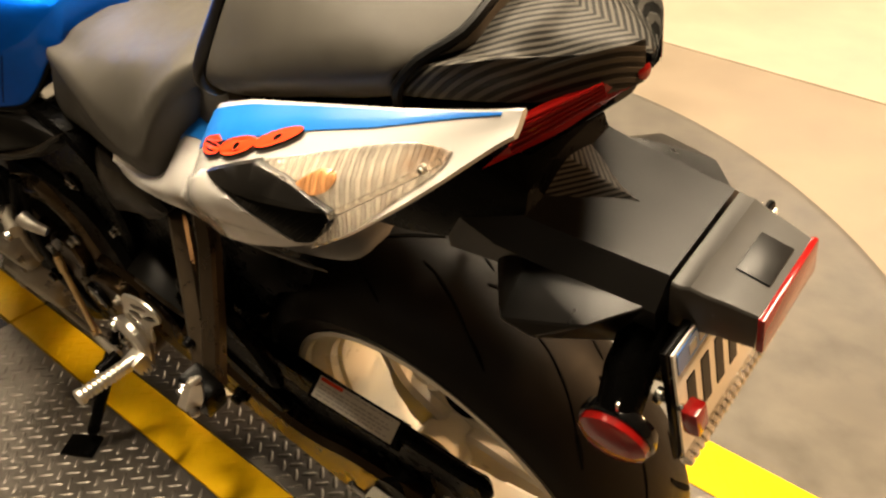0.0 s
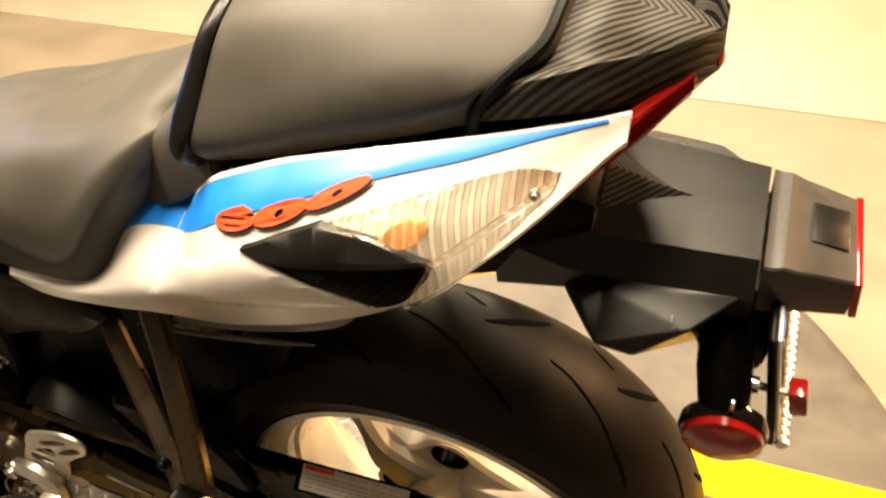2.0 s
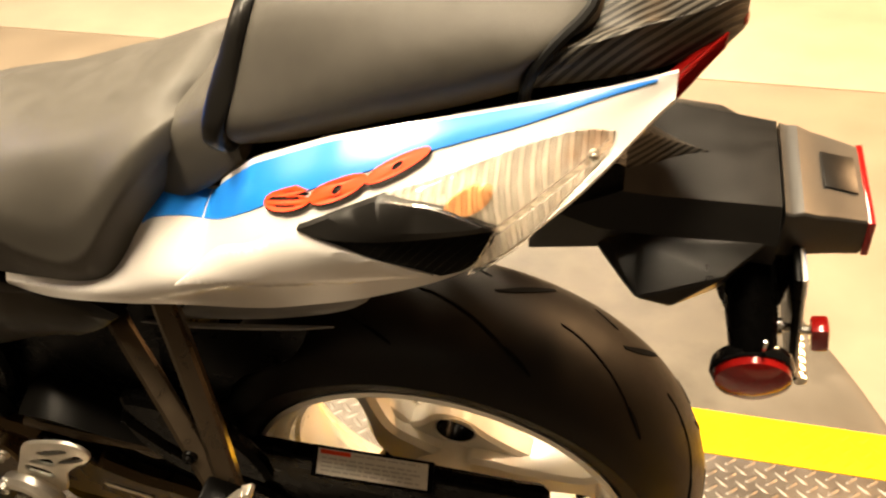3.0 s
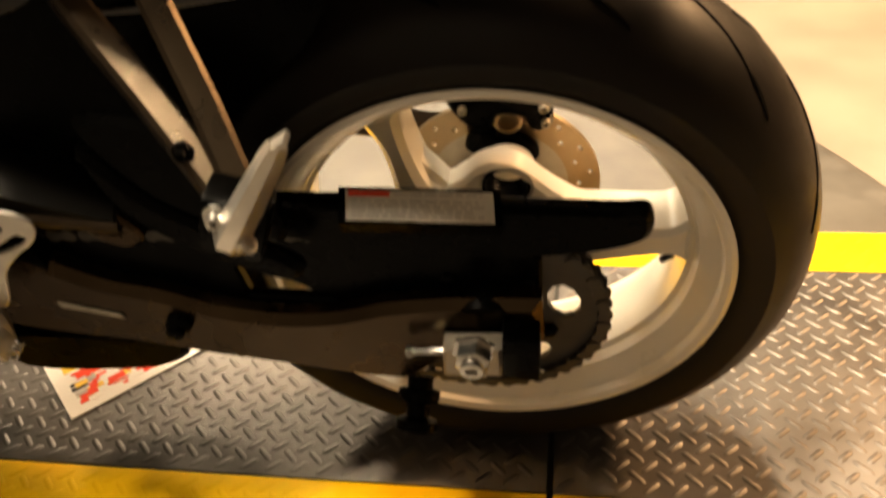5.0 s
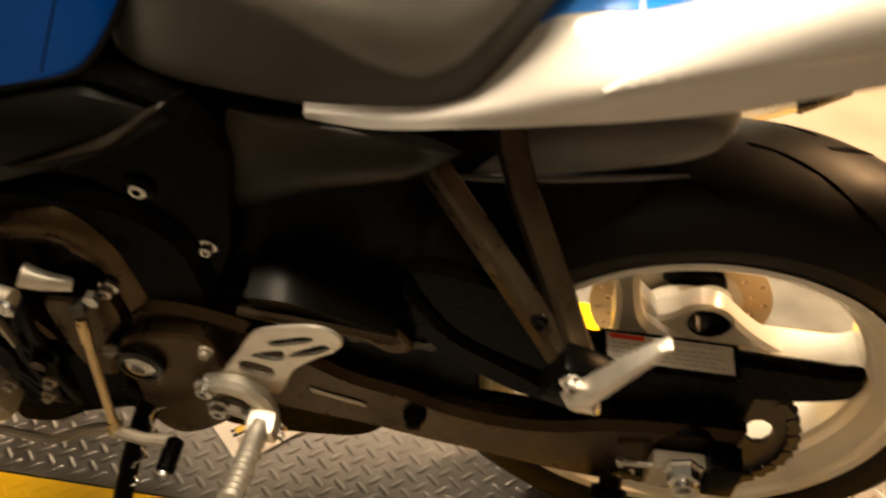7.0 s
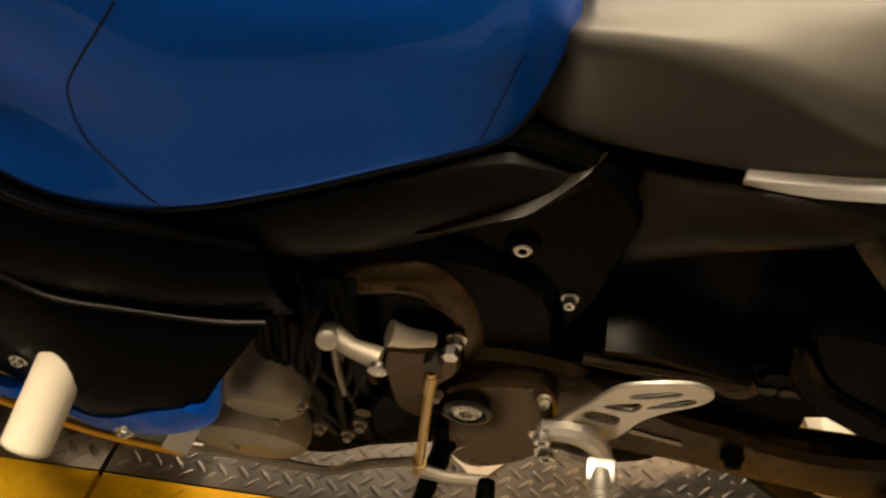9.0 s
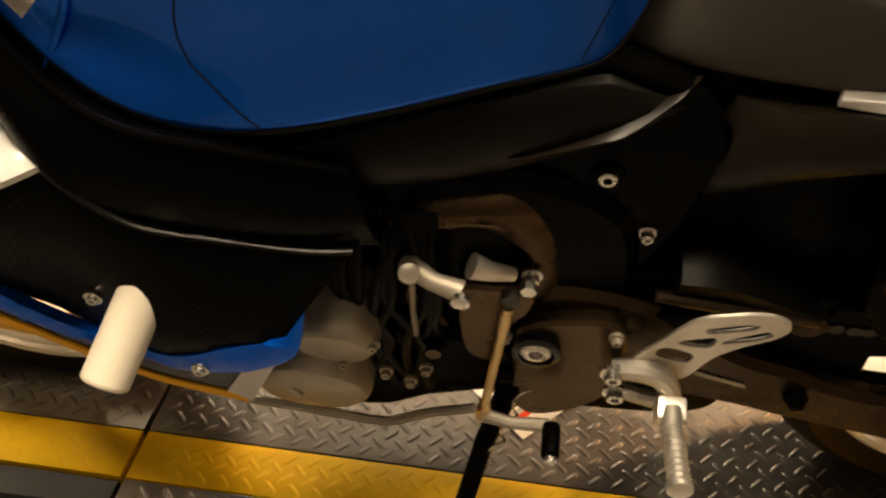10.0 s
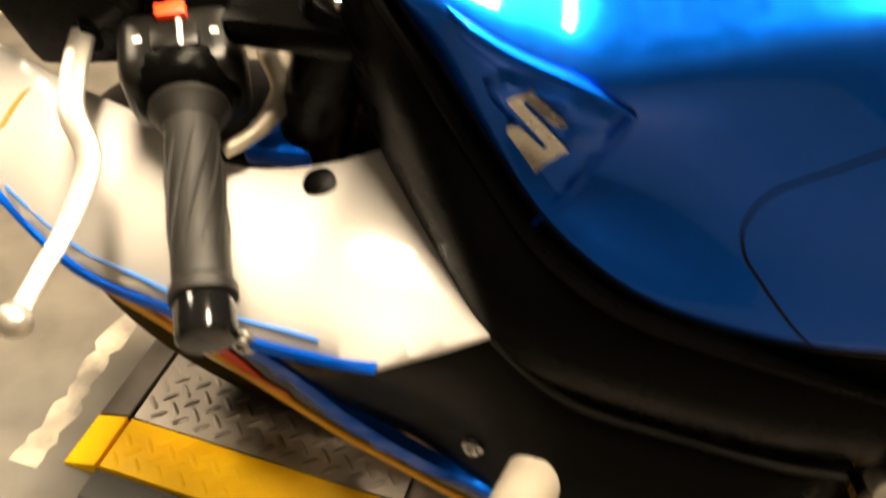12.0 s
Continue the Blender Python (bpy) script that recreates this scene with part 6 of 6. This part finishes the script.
# white upper fairing, seen from above
white_out = [(-1.112, -.114, .687, 1), (-1.085, -.146, .676), (-1.054, -.174, .666), (-1.028, -.197, .657), (-1.007, -.213, .651, 1), (-1.04, -.232, .642), (-1.073, -.250, .634, 1), (-1.116, -.250, .626), (-1.177, -.246, .615), (-1.235, -.236, .608), (-1.319, -.222, .604), (-1.400, -.187, .618),
             (-1.45, -.15, .640), (-1.46, -.10, .68), (-1.42, -.098, .678), (-1.356, -.116, .675), (-1.274, -.132, .672), (-1.220, -.147, .669), (-1.179, -.143, .673), (-1.141, -.130, .680)]
folds = [(-1.10, -.19, .668), (-1.17, -.19, .667), (-1.27, -.175, .667), (-1.36, -.15, .669), (-1.114, -.240, .643), (-1.177, -.225, .649), (-1.237, -.210, .651), (-1.299, -.196, .652), (-1.37, -.165, .656)]
wz = sheet_height([p[:3] for p in white_out] + folds, 0, 1, 2)
upper = part("upper_fairing", skin(white_out, "z", surf=wz, thick=.006, edge=.004, step=.010), WHITE, bike, "white upper fairing around the handlebar")
part("fairing_hole", lathe([(-.004, .0115), (.0015, .0115), (.0022, .009)], (-1.146, -.1525, wz(-1.146, -.1525)), (.05, -.35, 1), 20), PLASTIC, upper, "black rubber plug in the white fairing")
part("blue_line", tube([(x, y, wz(x, y) + .0008) for x, y in ((-1.115, -.2455), (-1.14, -.2435), (-1.200, -.2385), (-1.26, -.2275), (-1.32, -.215), (-1.39, -.187))], .0013, 6, smooth=3), BLUE_STRIPE, upper)
edge_line = spline([(-1.073, -.250, .632), (-1.116, -.250, .624), (-1.177, -.246, .613), (-1.235, -.236, .606), (-1.319, -.222, .602), (-1.400, -.187, .616)], 5, closed=False)
band = []
for i, p in enumerate(edge_line):
    deep = .012 * min(1.0, .12 + 2.5 * min(i, len(edge_line) - 1 - i) / len(edge_line))
    band.append([p + Vector((0, -.003, .001)), p + Vector((0, -.006, -deep * .5)), p + Vector((0, -.003, -deep)), p + Vector((0, .010, -deep)), p + Vector((0, .010, 0))])
part("edge_band", loft(band), BLUE, upper, "blue lower edge of the white fairing", 50)
part("edge_bolt", bolt((-1.17, -.251, .611), (0, -1, .2), .007, .003), STEEL, upper)
part("orange_sticker", skin([(-1.388, -.126, 0, 1), (-1.394, -.130, 0, 1), (-1.408, -.155, 0, 1), (-1.401, -.152, 0, 1)], "z", surf=wz, lift=.001, thick=.001, edge=0, step=.02), ORANGE_MARK, upper)
# frame slider
slider = part("frame_slider", tube([(-.946, -.205, .522), (-.955, -.232, .504), (-.976, -.297, .461)], [.0225, .0225, .0225], 24), NYLON, bike, "white nylon frame slider with a rounded end")
part("slider_end", lathe([(0, .0225), (.003, .0215), (.005, .018), (.0052, .012), (.003, .011)], (-.976, -.297, .461), (-.030, -.092, -.061), 24), NYLON, slider)

# ---- handlebar ----
gi, go, ge = Vector((-1.228, -.158, .7225)), Vector((-1.161, -.279, .712)), Vector((-1.151, -.2975, .7105))
gd = (go - gi).normalized()
barre = part("handlebar", tube([gi - gd * .14, ge], .011, 12), BLACK_METAL, bike, "black clip-on handlebar")
prof = [(0, .0205), (.004, .0215), (.008, .0175), (.03, .0165), (.07, .0168), ((go - gi).length - .010, .0172), ((go - gi).length - .007, .0195), ((go - gi).length, .0195), ((go - gi).length + .001, .016)]
part("grip", lathe(prof, gi, gd, 28), GRIP_RUBBER, barre, "ribbed black rubber grip")
part("grip_flange", lathe([(-.006, .016), (-.004, .0255), (.0, .026), (.004, .0225), (.012, .018)], gi, gd, 28), GRIP_RUBBER, barre)
fu = gd.cross(Vector(UP)).normalized()
fw = gd.cross(fu)
for k in range(10):
    a = 2 * math.pi * k / 10
    pts = []
    for s in np.linspace(.02, .11, 6):
        q = a + (s - .02) * 15
        pts.append(gi + gd * s + (fu * math.cos(q) + fw * math.sin(q)) * .0171)
    part("grip_rib", tube(pts, [.0004, .0013, .0016, .0013, .0004], 6), GRIP_RUBBER, barre)
part("bar_end", lathe([(0, .0165), (.002, .0172), (.022, .0172), (.025, .015), (.0255, .006)], go + gd * .001, gd, 24), GLOSS_BLACK, barre, "glossy black bar end")
# switch housing
sw_m = Matrix((fu, gd, -fw)).transposed().to_4x4()
sw_m.translation = gi - gd * .040
house = part("switch_housing", block((.080, .062, .060), sw_m, .019, 4), GREY_PLASTIC, barre, "black switch housing with buttons")
part("housing_collar", lathe([(-.020, .036), (-.010, .036), (.0, .031), (.004, .024)], gi - gd * .006, gd, 28), PLASTIC, house)
top_n = -fw if (-fw).z > 0 else fw
part("indicator_switch", block((.030, .020, .014), Matrix.Translation(top_n * .030 + gd * .006) @ sw_m, .004), GREY_PLASTIC, house)
part("red_switch", block((.020, .014, .010), Matrix.Translation(top_n * .031 - gd * .020 + fu * .002) @ sw_m, .003), RED_MARK, house, "red switch")
for dx in (-.024, .024):
    part("switch_mark", block((.005, .005, .001), Matrix.Translation(top_n * .0295 + fu * dx - gd * .0) @ sw_m, .0), PAPER, house)
part("switch_edge", block((.003, .022, .002), Matrix.Translation(top_n * .0375 + gd * .006 - fu * .004) @ sw_m, .0008), PAPER, house)
lever_pts = [(-1.345, -.075, .722), (-1.326, -.130, .722), (-1.304, -.176, .720), (-1.276, -.206, .712), (-1.269, -.252, .702), (-1.268, -.285, .698), (-1.264, -.312, .699)]
lever = part("clutch_lever", tube(lever_pts, [.009, .0095, .009, .008, .0066, .0058, .0055], 12, smooth=4, flat=.5), ALLOY, barre, "polished alloy clutch lever with a ball end")
bm = bmesh.new()
bmesh.ops.create_uvsphere(bm, u_segments=20, v_segments=12, radius=.0105, matrix=Matrix.Translation((-1.2635, -.316, .699)))
part("lever_ball", bm, ALLOY, lever)
part("lever_perch", block((.04, .05, .03), pose(-1.325, -.085, .722, 0, 0, 25), .008), BLACK_METAL, barre)
part("brake_hose", tube([(-1.232, -.040, .70), (-1.215, -.066, .70), (-1.193, -.092, .70), (-1.189, -.117, .70), (-1.197, -.140, .695), (-1.212, -.157, .69)], [.006, .011, .011, .008, .005, .005], 12, smooth=5), CAST, barre, "pale hose beside the switch housing")
part("clutch_cable", tube([(-1.33, -.06, .72), (-1.26, .0, .75), (-1.18, .03, .74), (-1.12, .02, .70)], .005, 8, smooth=5), PLASTIC, barre)
# steering parts behind the grip
part("top_clamp", block((.09, .26, .024), pose(-1.165, 0, .775, 0, -6, 0), .008), BLACK_METAL, bike, "black upper fork clamp")
for sgn in (-1, 1):
    fork = part("fork_leg", tube([(-1.135, sgn * .10, .80), (-1.20, sgn * .10, .55), (-1.262, sgn * .10, .32)], [.027, .027, .028], 18), BLACK_METAL, bike, "black front fork leg")
    part("fork_cap", lathe([(0, .024), (.008, .024), (.012, .014)], (-1.1345, sgn * .10, .80), (.15, 0, 1), 6), STEEL, fork)
dash = part("instrument_housing", block((.16, .26, .10), pose(-1.33, .02, .74, 0, -18, 0), .02, 3), PLASTIC, bike, "black instrument housing")
part("dash_face", block((.10, .16, .01), pose(-1.315, .02, .792, 0, -18, 0), .004), GLOSS_BLACK, dash)
part("inner_shroud", plate([(-1.46, .52), (-1.46, .60), (-1.30, .62), (-1.16, .65), (-1.09, .66), (-1.03, .63), (-1.0, .58), (-1.10, .50), (-1.3, .48)], [], on_side(-.095), .02, .004), BLACK_METAL, bike, "black inner shroud of the fairing")
part("hose_guide", lathe([(0, .012), (.02, .014), (.022, .010)], (-1.14, -.05, .735), (.2, -.3, 1), 16), CAST, bike, "pale cast hose guide")
part("fork_bolt", bolt((-1.16, -.085, .79), UP, .006, .006), STEEL, bike)
part("inner_blue", block((.05, .03, .02), pose(-1.19, -.118, .665, 0, 0, 10), .006), BLUE, bike, "blue painted inner fairing lug")

# ---- front wheel ----
FX = Vector((-1.262, 0, .296))
front_wheel = part("front_wheel", ring_lathe([(a * .72, r) for a, r in rim_profile], FX, RIGHT, 80), RIM_PAINT, bike, "white painted front wheel")
part("tyre", ring_lathe(wheel_profile(.298, .231, .062, .052), FX, RIGHT, 96), RUBBER, front_wheel, "black front tyre")
for th in (100, 220, 340):
    part("spoke", spoke(th, FX.x, FX.z, .05, .191, .018, .036), RIM_PAINT, front_wheel)
part("hub", lathe([(-.06, .03), (-.055, .045), (.055, .045), (.06, .03)], FX, RIGHT, 30), RIM_PAINT, front_wheel)
for y in (-.066, .061):
    r2 = [(.155 * math.cos(q), .155 * math.sin(q)) for q in np.linspace(0, 2 * math.pi, 32, endpoint=False)]
    r1 = [(.115 * math.cos(q), .115 * math.sin(q)) for q in np.linspace(0, 2 * math.pi, 24, endpoint=False)]
    part("brake_disc", plate(r2, [r1], lambda u, v, w: (FX.x + u, y - w, FX.z + v), .005, 0, 2), GOLD, front_wheel, "gold-toned front brake disc")
part("front_caliper", block((.07, .05, .12), pose(-1.15, -.085, .36, 0, -25, 0), .012, 3), BLACK_METAL, bike, "black front brake caliper")
part("axle_clamp", block((.05, .03, .05), pose(-1.262, -.10, .30), .01, 3), ALLOY, bike, "silver front axle clamp")
